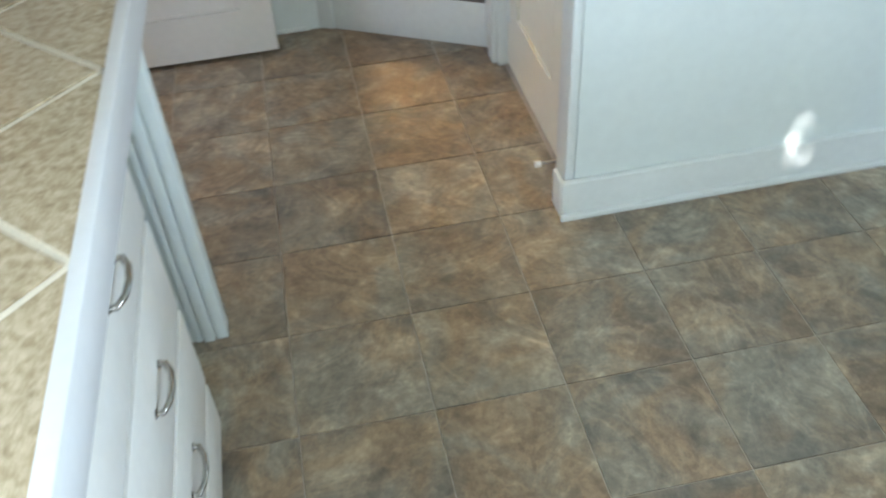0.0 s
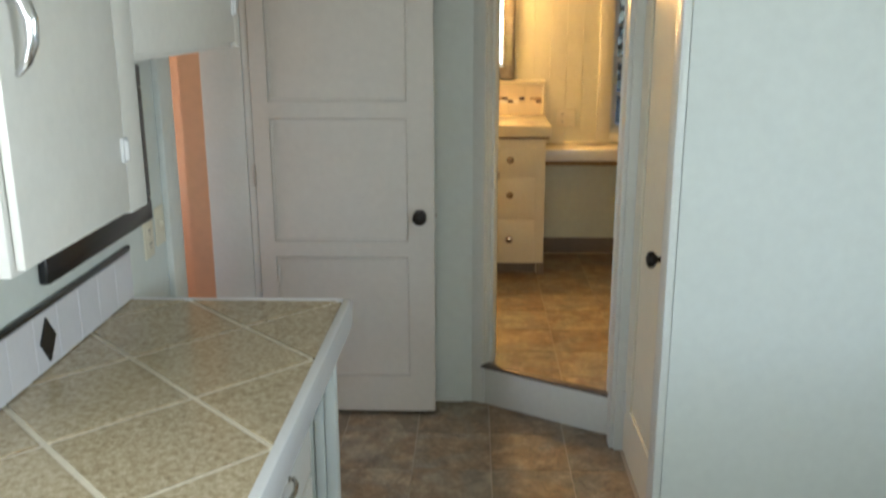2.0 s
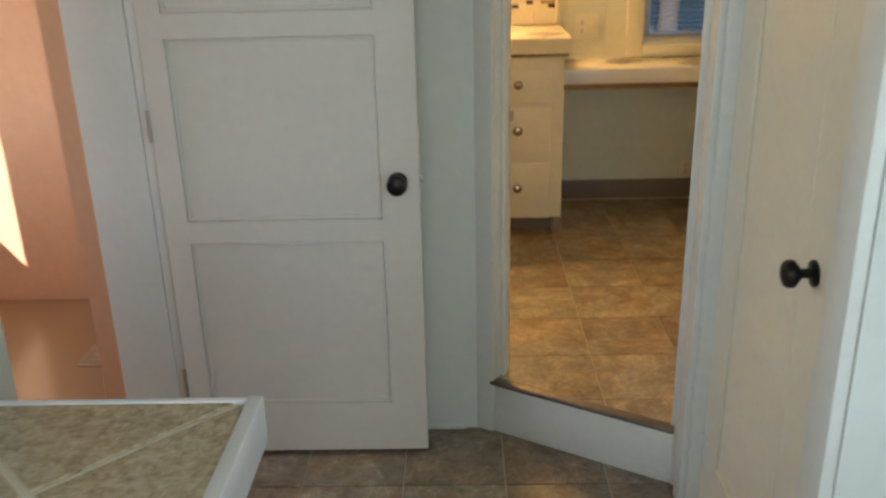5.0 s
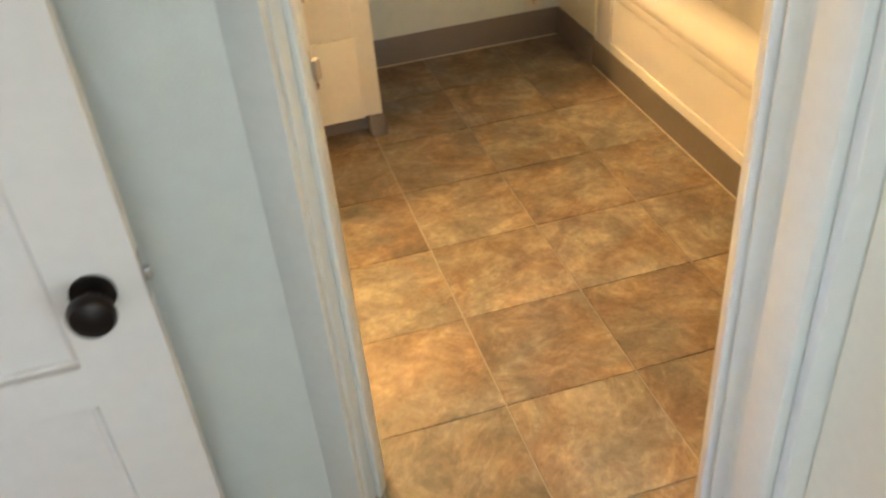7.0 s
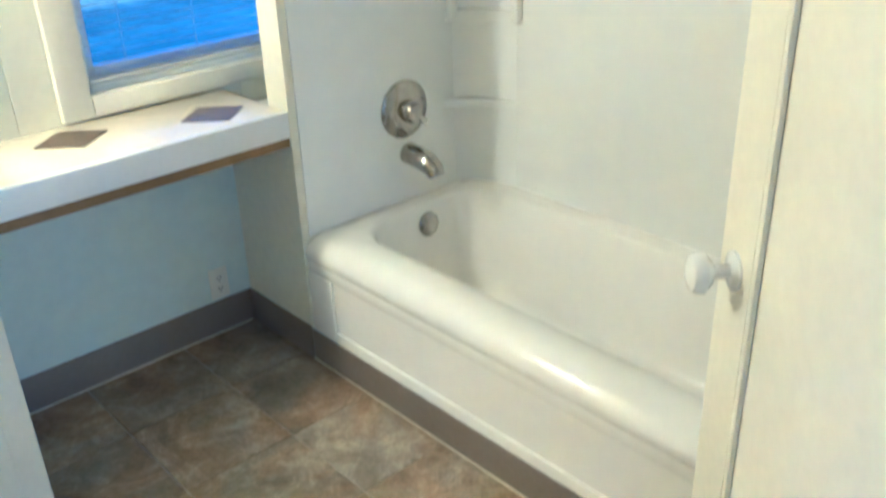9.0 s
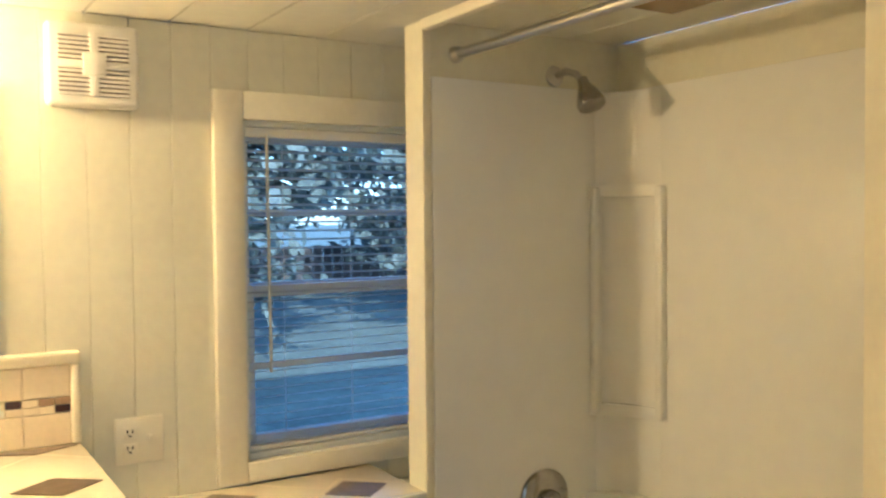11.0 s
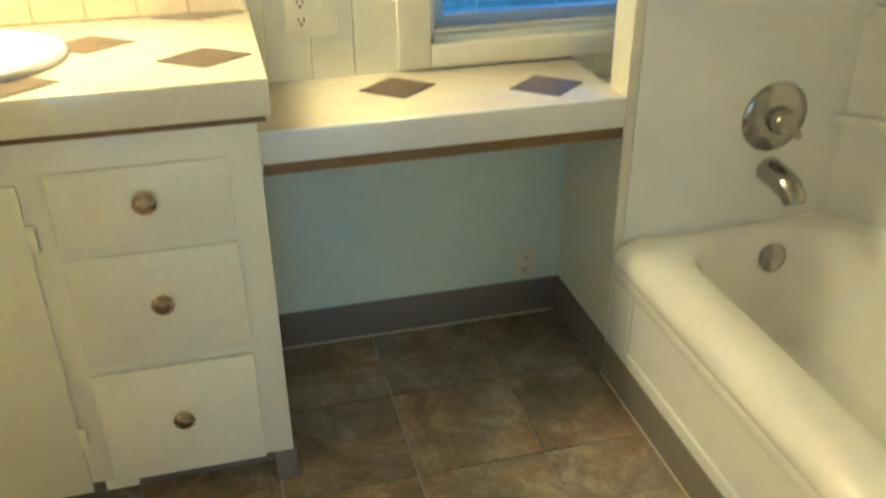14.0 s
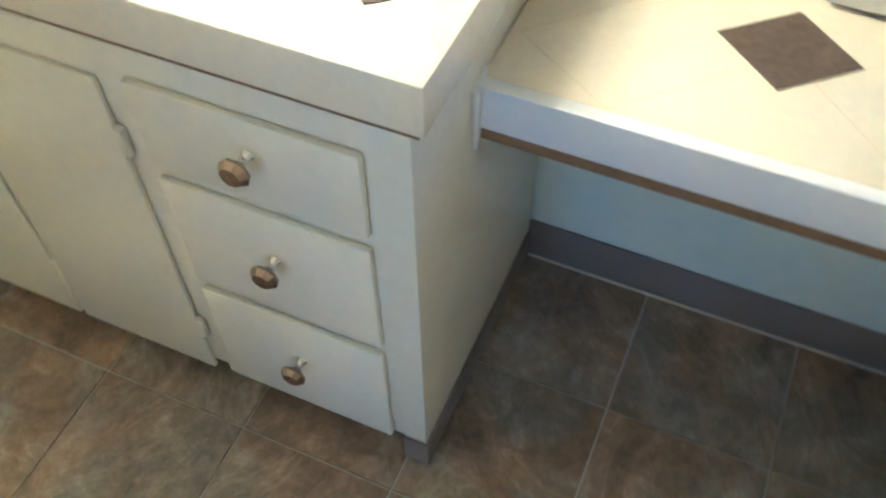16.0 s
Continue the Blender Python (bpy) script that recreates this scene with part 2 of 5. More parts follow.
def abox(x0, x1, y0, y1, z0, z1, bev=0.0, seg=2, m=None):
    return box(bmesh.new(), x0, x1, y0, y1, z0, z1, bev, seg, m)


def lathe(bm, profile, m=None, n=24):
    """Turn a profile of (radius, height) about z."""
    rings = []
    for r, h in profile:
        rings.append([bm.verts.new(Vector((r * math.cos(a), r * math.sin(a), h))) for a in (2 * math.pi * k / n for k in range(n))])
    for a, b in zip(rings, rings[1:]):
        for k in range(n):
            bm.faces.new((a[k], a[(k + 1) % n], b[(k + 1) % n], b[k]))
    bm.faces.new(list(reversed(rings[0])))
    bm.faces.new(rings[-1])
    if m is not None:
        bmesh.ops.transform(bm, matrix=m, verts=[v for r in rings for v in r])
    return bm


def tube(bm, points, r, n=12, closed_ends=True):
    """A round bar along a line of points."""
    pts = [Vector(p) for p in points]
    rings = []
    side = None
    for i, p in enumerate(pts):
        d = (pts[min(i + 1, len(pts) - 1)] - pts[max(i - 1, 0)]).normalized()
        ref = Vector((0, 0, 1)) if abs(d.z) < 0.9 else Vector((1, 0, 0))
        a = d.cross(ref).normalized() if side is None else (side - d * side.dot(d)).normalized()
        side = a
        b = d.cross(a)
        rr = r[i] if isinstance(r, (list, tuple)) else r
        rings.append([bm.verts.new(p + rr * (a * math.cos(t) + b * math.sin(t))) for t in (2 * math.pi * k / n for k in range(n))])
    for a, b in zip(rings, rings[1:]):
        for k in range(n):
            bm.faces.new((a[k], a[(k + 1) % n], b[(k + 1) % n], b[k]))
    if closed_ends:
        bm.faces.new(list(reversed(rings[0])))
        bm.faces.new(rings[-1])
    return bm


def prism(bm, outline, z0, z1):
    """An upright block over a flat outline of (x, y)."""
    lo, hi = [bm.verts.new((x, y, z0)) for x, y in outline], [bm.verts.new((x, y, z1)) for x, y in outline]
    bm.faces.new(list(reversed(lo)))
    bm.faces.new(hi)
    for k in range(len(lo)):
        j = (k + 1) % len(lo)
        bm.faces.new((lo[k], lo[j], hi[j], hi[k]))
    return bm


def world_of(ob):
    return (world_of(ob.parent) @ ob.matrix_parent_inverse if ob.parent else Matrix()) @ ob.matrix_basis


def mesh_of(name, bm, mat, smooth=None):
    bmesh.ops.recalc_face_normals(bm, faces=bm.faces)
    me = bpy.data.meshes.new(name)
    bm.to_mesh(me)
    bm.free()
    me.materials.append(mat)
    if smooth is not None:
        me.shade_smooth()
        me.set_sharp_from_angle(angle=radians(smooth))
    return me


def part(name, bm, mat, parent, label="", smooth=40, local=False):
    ob = new(name, mesh_of(name, bm, mat, smooth))
    ob.parent = parent
    if not local:
        ob.matrix_parent_inverse = world_of(parent).inverted()
    if label:
        tagged(ob, label)
    return ob


def thing(name, at, label, category, group="", m=None):
    ob = new(name)
    ob.empty_display_size = 0.1
    ob.matrix_basis = m if m is not None else Matrix.Translation(at)
    return tagged(ob, label, category, group)


def single(name, bm, mat, label, category, group="", kind="", smooth=40):
    return tagged(new(name, mesh_of(name, bm, mat, smooth)), label, category, group, kind)


def structure(name, bm, mat, label, category="", smooth=None):
    return single(name, bm, mat, label, category or name.split("_")[0], "", "structure", smooth)

# ---------------------------------------------------------------- plan
KX0, KX1, KY0 = -1.005, 2.10, -4.00     # kitchen: left wall, far right wall, wall behind
KTOP, BTOP, BZ = 2.25, 2.10, 0.187     # kitchen ceiling, bathroom ceiling, bathroom floor
BACK = 1.535                             # kitchen back wall
SIDE = 0.50                              # side wall beside the bathroom doorway
FACE = 0.262                             # wall that faces the kitchen
BY = 3.421                               # window wall of the bathroom
BX0, NOOK, TUBX = -1.20, 1.138, 1.79      # bathroom left wall, nook side, outer tub wall
FAUCET, TUBEND = 3.09, 1.56              # ends of the tub
A = Vector((-0.05, 1.54, 0))             # angled doorway wall starts here
U = Vector((0.8626, -0.506, 0)).normalized()
N = Vector((-U.y, U.x, 0))               # towards the bathroom
DM = Matrix(((U.x, N.x, 0, A.x), (U.y, N.y, 0, A.y), (0, 0, 1, 0), (0, 0, 0, 1)))
DOOR_L, DOOR_R, DOOR_TOP = 0.026, 0.628, 2.035
T = 0.11
TD = 0.09                                # thickness of the doorway wall
CTOP = 0.962                             # kitchen counter

# kitchen shell
structure("wall_left", box(box(box(abox(KX0 - T, KX0, KY0, -2.05, 0, KTOP), KX0 - T, KX0, -1.0, 0.50, 0, KTOP), KX0 - T, KX0, -2.05, -1.0, 0, 1.16), KX0 - T, KX0, -2.05, -1.0, 1.95, KTOP), M_WALL, "pale mint painted plaster kitchen wall")
structure("wall_over_doorway", box(abox(KX0 - T, KX0, 0.50, 1.42, 2.00, KTOP), KX0 - T, KX0, 1.42, BACK + T, 0, KTOP), M_WALL, "pale painted wall over the open doorway")
structure("wall_back", abox(KX0, A.x + 0.004, BACK, BACK + T, 0, KTOP), M_WALL, "pale mint painted wall behind the open door")
bm = abox(0.0, DOOR_L, 0, TD, 0, KTOP, m=DM)
box(bm, DOOR_R, 0.80, 0, TD, 0, KTOP, m=DM)
box(bm, DOOR_L, DOOR_R, 0, TD, DOOR_TOP, KTOP, m=DM)
box(bm, DOOR_L, DOOR_R, 0, TD, 0, BZ - 0.03, m=DM)
structure("wall_doorway", bm, M_WALL, "angled pale painted wall with the bathroom doorway")
bm = abox(SIDE, SIDE + T, FACE + T, 0.372, 0, KTOP)
box(bm, SIDE, SIDE + T, 0.372, 1.10, 2.00, KTOP)
box(bm, SIDE, SIDE + T, 1.10, 1.215, 0, KTOP)
structure("wall_side", bm, M_WALL, "short painted wall holding the closet door")
structure("wall_face", abox(SIDE, KX1, FACE, FACE + T, 0, KTOP), M_WALL, "broad pale painted kitchen wall with a sun fleck")
structure("wall_right", box(box(box(abox(KX1, KX1 + T, KY0, -2.9, 0, KTOP), KX1, KX1 + T, -1.5, FACE + T, 0, KTOP), KX1, KX1 + T, -2.9, -1.5, 0, 0.95), KX1, KX1 + T, -2.9, -1.5, 2.05, KTOP), M_WALL, "painted kitchen wall")
bm = abox(KX0 - T, -0.90, KY0 - T, KY0, 0, KTOP)
box(bm, 0.75, KX1 + T, KY0 - T, KY0, 0, KTOP)
box(bm, -0.90, 0.75, KY0 - T, KY0, 0, 0.95)
box(bm, -0.90, 0.75, KY0 - T, KY0, 2.05, KTOP)
structure("wall_behind", bm, M_WALL, "painted kitchen wall with a window")
# added sheet, out of view: its slit lets through one small sun fleck
structure("curtain_kitchen", box(box(abox(-0.255, 0.75, KY0 - 0.07, KY0 - 0.05, 0.95, 2.05), -0.325, -0.255, KY0 - 0.07, KY0 - 0.05, 0.95, 1.87), -0.90, -0.325, KY0 - 0.07, KY0 - 0.05, 0.95, 2.05), M_BLIND, "unseen pale sheet with a slit that shapes the sun fleck", "curtain")
# added sheet, out of view, blocks outside light behind the sink area lamp
structure("curtain_sink", abox(KX0 - 0.108, KX0 - 0.095, -2.05, -1.0, 1.16, 1.95), M_BLIND, "unseen pale sheet closing the wall opening behind the sink lamp", "curtain")
# added flakes across the slit give the fleck a ragged outline
mask_bits = bmesh.new()
lrng = random.Random(3)
for k in range(26):
    m_ = pose(-0.29 + lrng.uniform(-0.030, 0.030), KY0 - 0.06 - 0.0004 * k, 1.88 + 0.165 * k / 25, 0, lrng.uniform(0, 90), 0)
    lw, lh = lrng.uniform(0.010, 0.026), lrng.uniform(0.004, 0.011)
    box(mask_bits, -lw, lw, 0, 0.0003, -lh, lh, m=m_)
structure("curtain_lace", mask_bits, M_BLIND, "unseen small flakes in the slit that break up the sun fleck", "curtain")
# added upright slab, out of view, only keeps the sun off the lawn
structure("roof", prism(bmesh.new(), [(-2.9, -0.2), (2.4, -0.2), (2.4, 0.2), (-2.9, 0.2)], 2.45, 4.6), M_CEIL, "unseen slab over the house that shades the yard", "roof")
structure("ceiling", abox(KX0 - T, KX1 + T, KY0 - T, 1.75, KTOP, KTOP + 0.08), M_CEIL, "cream painted kitchen ceiling")
FLOOR = structure("floor", abox(KX0 - T, KX1, KY0, 1.75, -0.10, -0.003), M_GROUT, "kitchen floor of brown slate-look tiles")
# neighbouring room
bm = abox(-2.75, -2.65, -0.30, 0.60, -0.003, KTOP)
box(bm, -2.75, -2.65, 1.80, 2.75, -0.003, KTOP)
box(bm, -2.75, -2.65, 0.60, 1.80, -0.003, 0.90)
box(bm, -2.75, -2.65, 0.60, 1.80, 2.00, KTOP)
box(bm, -2.65, KX0 - T, 2.65, 2.75, -0.003, KTOP)
box(bm, -2.65, KX0 - T, -0.30, -0.20, -0.003, KTOP)
box(bm, BX0 - T - 0.024, BX0 - T - 0.002, 1.622, 2.65, -0.003, KTOP)
box(bm, BX0 - T - 0.002, KX0 - T - 0.002, 1.622, 1.642, -0.003, KTOP)
structure("wall_neighbour", bm, M_PEACH, "peach painted walls of the next room")
structure("floor_neighbour", abox(-2.75, KX0 - T, -0.30, 2.75, -0.10, -0.004), M_MOSMID, "tan floor of the next room", "floor")
structure("ceiling_neighbour", abox(-2.75, KX0 - T, -0.30, 2.75, KTOP, KTOP + 0.08), M_CEIL, "ceiling of the next room")

# bathroom shell
WX0, WX1, WZ0, WZ1 = 0.775, 1.42, 0.97, 1.87
bm = abox(BX0 - T, WX0, BY, BY + T, 0, BTOP)
box(bm, WX0, WX1, BY, BY + T, 0, WZ0)
box(bm, WX0, WX1, BY, BY + T, WZ1, BTOP)
box(bm, WX1, TUBX + T, BY, BY + T, 0, BTOP)
WWALL = structure("wall_window", bm, M_BATHWALL, "ivory bathroom wall with vertical plank panelling")
structure("wall_bath_left", abox(BX0 - T, BX0, BACK + T, BY, 0, BTOP), M_BATHWALL, "ivory bathroom wall")
structure("wall_bath_back", abox(BX0, A.x - 0.01, BACK + T, BACK + T + 0.012, BZ, BTOP), M_BATHWALL, "ivory bathroom wall facing the vanity")
structure("wall_tub", abox(TUBX, TUBX + T, 1.20, BY, 0, BTOP), M_BATHWALL, "ivory wall above the tub surround")
structure("wall_wing", box(abox(NOOK, TUBX, FAUCET, FAUCET + 0.09, 0.85, BTOP), NOOK, TUBX, FAUCET, BY, 0, 0.85), M_BATHWALL, "pale wing wall between nook and tub")
structure("wall_bath_near", abox(0.62, NOOK, 1.12, 1.20, 0, BTOP), M_BATHWALL, "ivory bathroom wall behind the door")
structure("wall_tub_end", abox(NOOK, TUBX, 1.12, TUBEND, 0, BTOP), M_BATHWALL, "ivory wall at the end of the tub")
bm = bmesh.new()
x = BX0
while x < TUBX:
    w = min(0.198, TUBX - x)
    near = BACK + T if x < -0.01 else max(1.21, 1.60 - (x - 0.03) * 0.5866)
    box(bm, x + 0.001, x + w - 0.001, near, BY, BTOP, BTOP + 0.02)
    box(bm, x, x + w, near, BY, BTOP + 0.02, BTOP + 0.09)
    x += 0.2
structure("ceiling_bath", bm, M_CEIL, "cream boarded bathroom ceiling")
c0, c1 = A + N * 0.012 + U * (DOOR_L + 0.002), A + N * 0.012 + U * (DOOR_R - 0.002)
d0, d1 = A + N * TD + U * (DOOR_L + 0.002), A + N * TD + U * (DOOR_R - 0.002)
BFLOOR = structure("floor_bath", prism(bmesh.new(), [(BX0, BACK + T + 0.01), (d0.x, d0.y + 0.01), (c0.x, c0.y), (c1.x, c1.y), (d1.x, d1.y), (0.63, 1.20), (NOOK, 1.20), (NOOK, BY), (BX0, BY)], 0.02, BZ - 0.003), M_GROUT, "raised bathroom floor of brown slate-look tiles")

# ---------------------------------------------------------------- trim and openings


def casing(name, pieces, label, mat=None):
    """Boards round an opening, each with an eased edge."""
    root = thing(name, (0, 0, 0), label, "door casing")
    root["kind"] = "structure"
    for n, dims, m in pieces:
        part(n, abox(*dims, bev=0.004, m=m), mat or M_TRIM, root)
    return root


e = 0.012
casing("trim_bathroom_doorway", [
    ("side_casing", (DOOR_L - 0.062, DOOR_L + e, -0.018, 0, 0, DOOR_TOP + 0.05), DM),
    ("side_casing", (DOOR_R - 0.002, DOOR_R + 0.026, -0.014, 0, 0, DOOR_TOP), DM),
    ("head_casing", (DOOR_L + e, DOOR_R + 0.026, -0.016, 0, DOOR_TOP, DOOR_TOP + 0.05), DM),
    ("jamb", (DOOR_L, DOOR_L + 0.016, 0.002, TD + 0.004, BZ, DOOR_TOP), DM),
    ("jamb", (DOOR_R - 0.016, DOOR_R, 0.002, TD + 0.004, BZ, DOOR_TOP), DM),
    ("head_jamb", (DOOR_L, DOOR_R, 0.002, TD + 0.004, DOOR_TOP - 0.016, DOOR_TOP), DM),
    ("door_stop", (DOOR_L + 0.016, DOOR_L + 0.028, 0.03, 0.06, BZ, DOOR_TOP - 0.016), DM),
    ("riser_board", (DOOR_L + e, DOOR_R - 0.002, -0.010, -0.001, 0.0, BZ - 0.012), DM),
], "white painted casing round the bathroom doorway")
strike = thing("strike_plate", (0, 0, 0), "small steel strike plate screwed to the doorway jamb", "strike plate", m=DM)
part("plate", abox(DOOR_L + 0.016, DOOR_L + 0.018, 0.058, 0.082, 1.00, 1.06, 0.0006), M_NICKEL, strike, local=True)
part("tongue", abox(DOOR_L + 0.016, DOOR_L + 0.024, 0.082, 0.096, 1.015, 1.045, 0.001), M_NICKEL, strike, local=True)
th = thing("threshold_strip", (0, 0, 0), "worn dark metal threshold strip on the bathroom step", "threshold", m=DM)
part("strip", abox(DOOR_L + 0.002, DOOR_R - 0.002, -0.014, 0.014, BZ - 0.008, BZ + 0.003, 0.002), M_COPPER, th, local=True)
part("nosing", tube(bmesh.new(), [(DOOR_L + 0.002, -0.014, BZ - 0.006), (DOOR_R - 0.002, -0.014, BZ - 0.006)], 0.008), M_COPPER, th, local=True)

casing("trim_closet_doorway", [
    ("side_casing", (SIDE - 0.025, SIDE, FACE + 0.004, 0.352, 0, 2.06), None),
    ("side_casing", (SIDE - 0.02, SIDE, 1.10, 1.165, 0, 2.06), None),
    ("head_casing", (SIDE - 0.022, SIDE, 0.352, 1.10, 2.00, 2.06), None),
    ("jamb", (SIDE - 0.004, SIDE + T, 0.352, 0.372, 0, 2.00), None),
    ("jamb", (SIDE - 0.004, SIDE + T, 1.08, 1.10, 0, 2.00), None),
    ("head_jamb", (SIDE - 0.004, SIDE + T, 0.372, 1.08, 1.985, 2.00), None),
], "white painted casing round the closet door")
casing("trim_side_doorway", [
    ("side_casing", (KX0, KX0 + 0.02, 0.39, 0.50, 0, 2.05), None),
    ("jamb", (KX0 - T - 0.01, KX0 + 0.004, 0.48, 0.504, 0, 2.00), None),
    ("jamb", (KX0 - 0.168, KX0 + 0.002, 1.40, 1.42, 0, 2.00), None),
    ("side_casing", (KX0, KX0 + 0.018, 1.43, 1.53, 0, 2.05), None),
    ("door_stop", (KX0 + 0.003, KX0 + 0.030, 1.403, 1.428, 0, 2.00), None),
], "pale painted casing of the open side doorway")
for nm, pieces in (("baseboard_face", ((SIDE - 0.036, KX1, FACE - 0.014, FACE, 0, 0.115), (SIDE - 0.036, KX1, FACE - 0.018, FACE - 0.001, 0.115, 0.125), (SIDE - 0.040, KX1, FACE - 0.028, FACE - 0.014, 0, 0.018))),
                   ("baseboard_back", ((-0.24, -0.115, BACK - 0.010, BACK, 0, 0.016),)),
                   ("baseboard_corner", ((SIDE - 0.038, SIDE - 0.0255, FACE, FACE + 0.07, 0, 0.115),))):
    base = thing(nm, (0, 0, 0), "white painted wooden baseboard", "baseboard")
    base["kind"] = "structure"
    for n_, p in zip(("board", "cap", "shoe"), pieces):
        part(n_, abox(*p, bev=0.003), M_TRIM, base)
for nm, d, m in (("trim_crown_back", (KX0 + 0.001, A.x + 0.004, BACK - 0.014, BACK, KTOP - 0.030, KTOP - 0.0005), None), ("trim_crown_doorway", (0.004, 0.63, -0.014, 0, KTOP - 0.030, KTOP - 0.0005), DM),
                 ("trim_crown_side", (SIDE - 0.014, SIDE, FACE + 0.001, 1.20, KTOP - 0.030, KTOP - 0.0005), None), ("trim_crown_face", (SIDE - 0.014, KX1, FACE - 0.014, FACE, KTOP - 0.030, KTOP - 0.0005), None)):
    structure(nm, abox(*d, bev=0.006, seg=3, m=m), M_TRIM, "thin painted crown bead under the kitchen ceiling", "trim", 40)


def recessed_slab(w, h, t, panels, depth=0.008):
    """A door leaf, x 0..w, y 0..t, z 0..h, with sunk panels on both faces."""
    bm = bmesh.new()
    xs = sorted({0, w, *(v for p in panels for v in p[:2])})
    zs = sorted({0, h, *(v for p in panels for v in p[2:])})
    for i in range(len(xs) - 1):
        for k in range(len(zs) - 1):
            cx, cz = (xs[i] + xs[i + 1]) / 2, (zs[k] + zs[k + 1]) / 2
            d = depth if any(p[0] < cx < p[1] and p[2] < cz < p[3] for p in panels) else 0
            box(bm, xs[i], xs[i + 1], d, t - d, zs[k], zs[k + 1])
    bmesh.ops.remove_doubles(bm, verts=bm.verts, dist=1e-5)
    bm.verts.index_update()
    seen = {}
    for f in list(bm.faces):
        seen.setdefault(tuple(sorted(v.index for v in f.verts)), []).append(f)
    bmesh.ops.delete(bm, geom=[f for fs in seen.values() if len(fs) > 1 for f in fs], context="FACES")
    return bm


def moulding(bm, x0, x1, z0, z1, y, w=0.010, d=0.006):
    """A thin picture frame bead lying in front of y (towards -y)."""
    for a in ((x0, x1, z0, z0 + w), (x0, x1, z1 - w, z1), (x0, x0 + w, z0 + w, z1 - w), (x1 - w, x1, z0 + w, z1 - w)):
        box(bm, a[0], a[1], y - d, y, a[2], a[3], bev=0.002)
    return bm


def knob_profile(r):
    return [(r * 0.95, 0), (r * 0.95, 0.004), (r * 0.35, 0.008), (r * 0.33, 0.026), (r * 0.62, 0.031), (r * 0.98, 0.040), (r, 0.048), (r * 0.85, 0.056), (r * 0.4, 0.061), (0.001, 0.062)]


# open three-panel door standing against the back wall
door = thing("panel_door", (-0.968, 1.385, 0.02), "white painted three-panel door, open against the wall", "door")
W, H = 0.733, 1.945
PANELS = [(0.066, 0.626, 0.165, 0.70), (0.066, 0.626, 0.765, 1.28), (0.066, 0.626, 1.345, 1.86)]
part("leaf", recessed_slab(W, H, 0.035, PANELS, 0.012), M_DOOR, door, local=True, smooth=20)
for p in PANELS:
    part("panel_bead", moulding(bmesh.new(), p[0] + 0.003, p[1] - 0.003, p[2] + 0.003, p[3] - 0.003, 0.012, 0.009, 0.005), M_DOOR, door, local=True)
kn = part("door_knob", lathe(bmesh.new(), knob_profile(0.029), Matrix.Translation((0.673, 0, 0.875)) @ pose(0, 0, 0, 90)), M_BRONZE, door, "dark bronze round door knob", local=True)
part("latch_plate", abox(W - 0.001, W + 0.0015, 0.006, 0.029, 0.845, 0.905), M_NICKEL, door, local=True)
part("latch_bolt", abox(W, W + 0.010, 0.012, 0.024, 0.868, 0.884, 0.002), M_NICKEL, door, local=True)
for z in (0.2, 1.0, 1.75):
    part("hinge", tube(bmesh.new(), [(-0.004, 0.0, z), (-0.004, 0.0, z + 0.09)], 0.006), M_NICKEL, door, local=True)

# closet door in the side wall
cd = thing("closet_door", (SIDE + 0.03, 1.08, 0.012), "closed cream painted closet door with one long panel", "door", m=pose(SIDE + 0.03, 1.078, 0.012, 0, 0, -90))
W2 = 0.704
PAN2 = [(0.105, 0.50, 0.20, 1.86)]
part("leaf", recessed_slab(W2, 1.97, 0.035, PAN2), M_BATHCAB, cd, local=True, smooth=20)
part("panel_bead", moulding(bmesh.new(), *PAN2[0], 0.008, 0.014, 0.009), M_BATHCAB, cd, local=True)
part("door_knob", lathe(bmesh.new(), knob_profile(0.027), Matrix.Translation((0.553, 0, 0.945)) @ pose(0, 0, 0, 90)), M_BRONZE, cd, "dark bronze round door knob", local=True)
for z in (0.16, 1.72):
    part("hinge", box(tube(bmesh.new(), [(0.0, -0.006, z), (0.0, -0.006, z + 0.09)], 0.006), 0.004, 0.03, -0.002, 0.0, z, z + 0.09), M_TRIM, cd, local=True)
ds = part("door_stop", tube(bmesh.new(), [(0.655, 0.0, 0.055), (0.655, -0.075, 0.055)], 0.005, 10), M_CHROME, cd, "spring door stop with white tip", local=True)
part("rubber_tip", tube(bmesh.new(), [(0.655, -0.075, 0.055), (0.655, -0.092, 0.055)], 0.010, 12), M_VENT, ds, local=True)

# bathroom door, swung in
bd = thing("bathroom_door", (0, 0, 0), "cream painted bathroom door swung open, one sunk panel", "door", m=pose(0.573, 1.291, BZ + 0.012, 0, 0, 49.8))
W3 = 0.602
PAN3 = [(0.10, W3 - 0.100, 0.18, 1.72)]
part("leaf", recessed_slab(W3, 1.82, 0.035, PAN3), M_BATHCAB, bd, local=True, smooth=20)
for y, s in ((0.008, 1), (0.027, -1)):
    bm = moulding(bmesh.new(), *PAN3[0], 0.0, 0.012, 0.008)
    bmesh.ops.transform(bm, matrix=Matrix.Translation((0, y, 0)) @ Matrix.Diagonal((1, s, 1, 1)), verts=bm.verts)
    part("panel_bead", bm, M_BATHCAB, bd, local=True)
part("door_knob", lathe(bmesh.new(), knob_profile(0.027), Matrix.Translation((W3 - 0.05, 0.035, 0.85)) @ pose(0, 0, 0, -90)), M_PORC, bd, "white porcelain door knob", local=True)
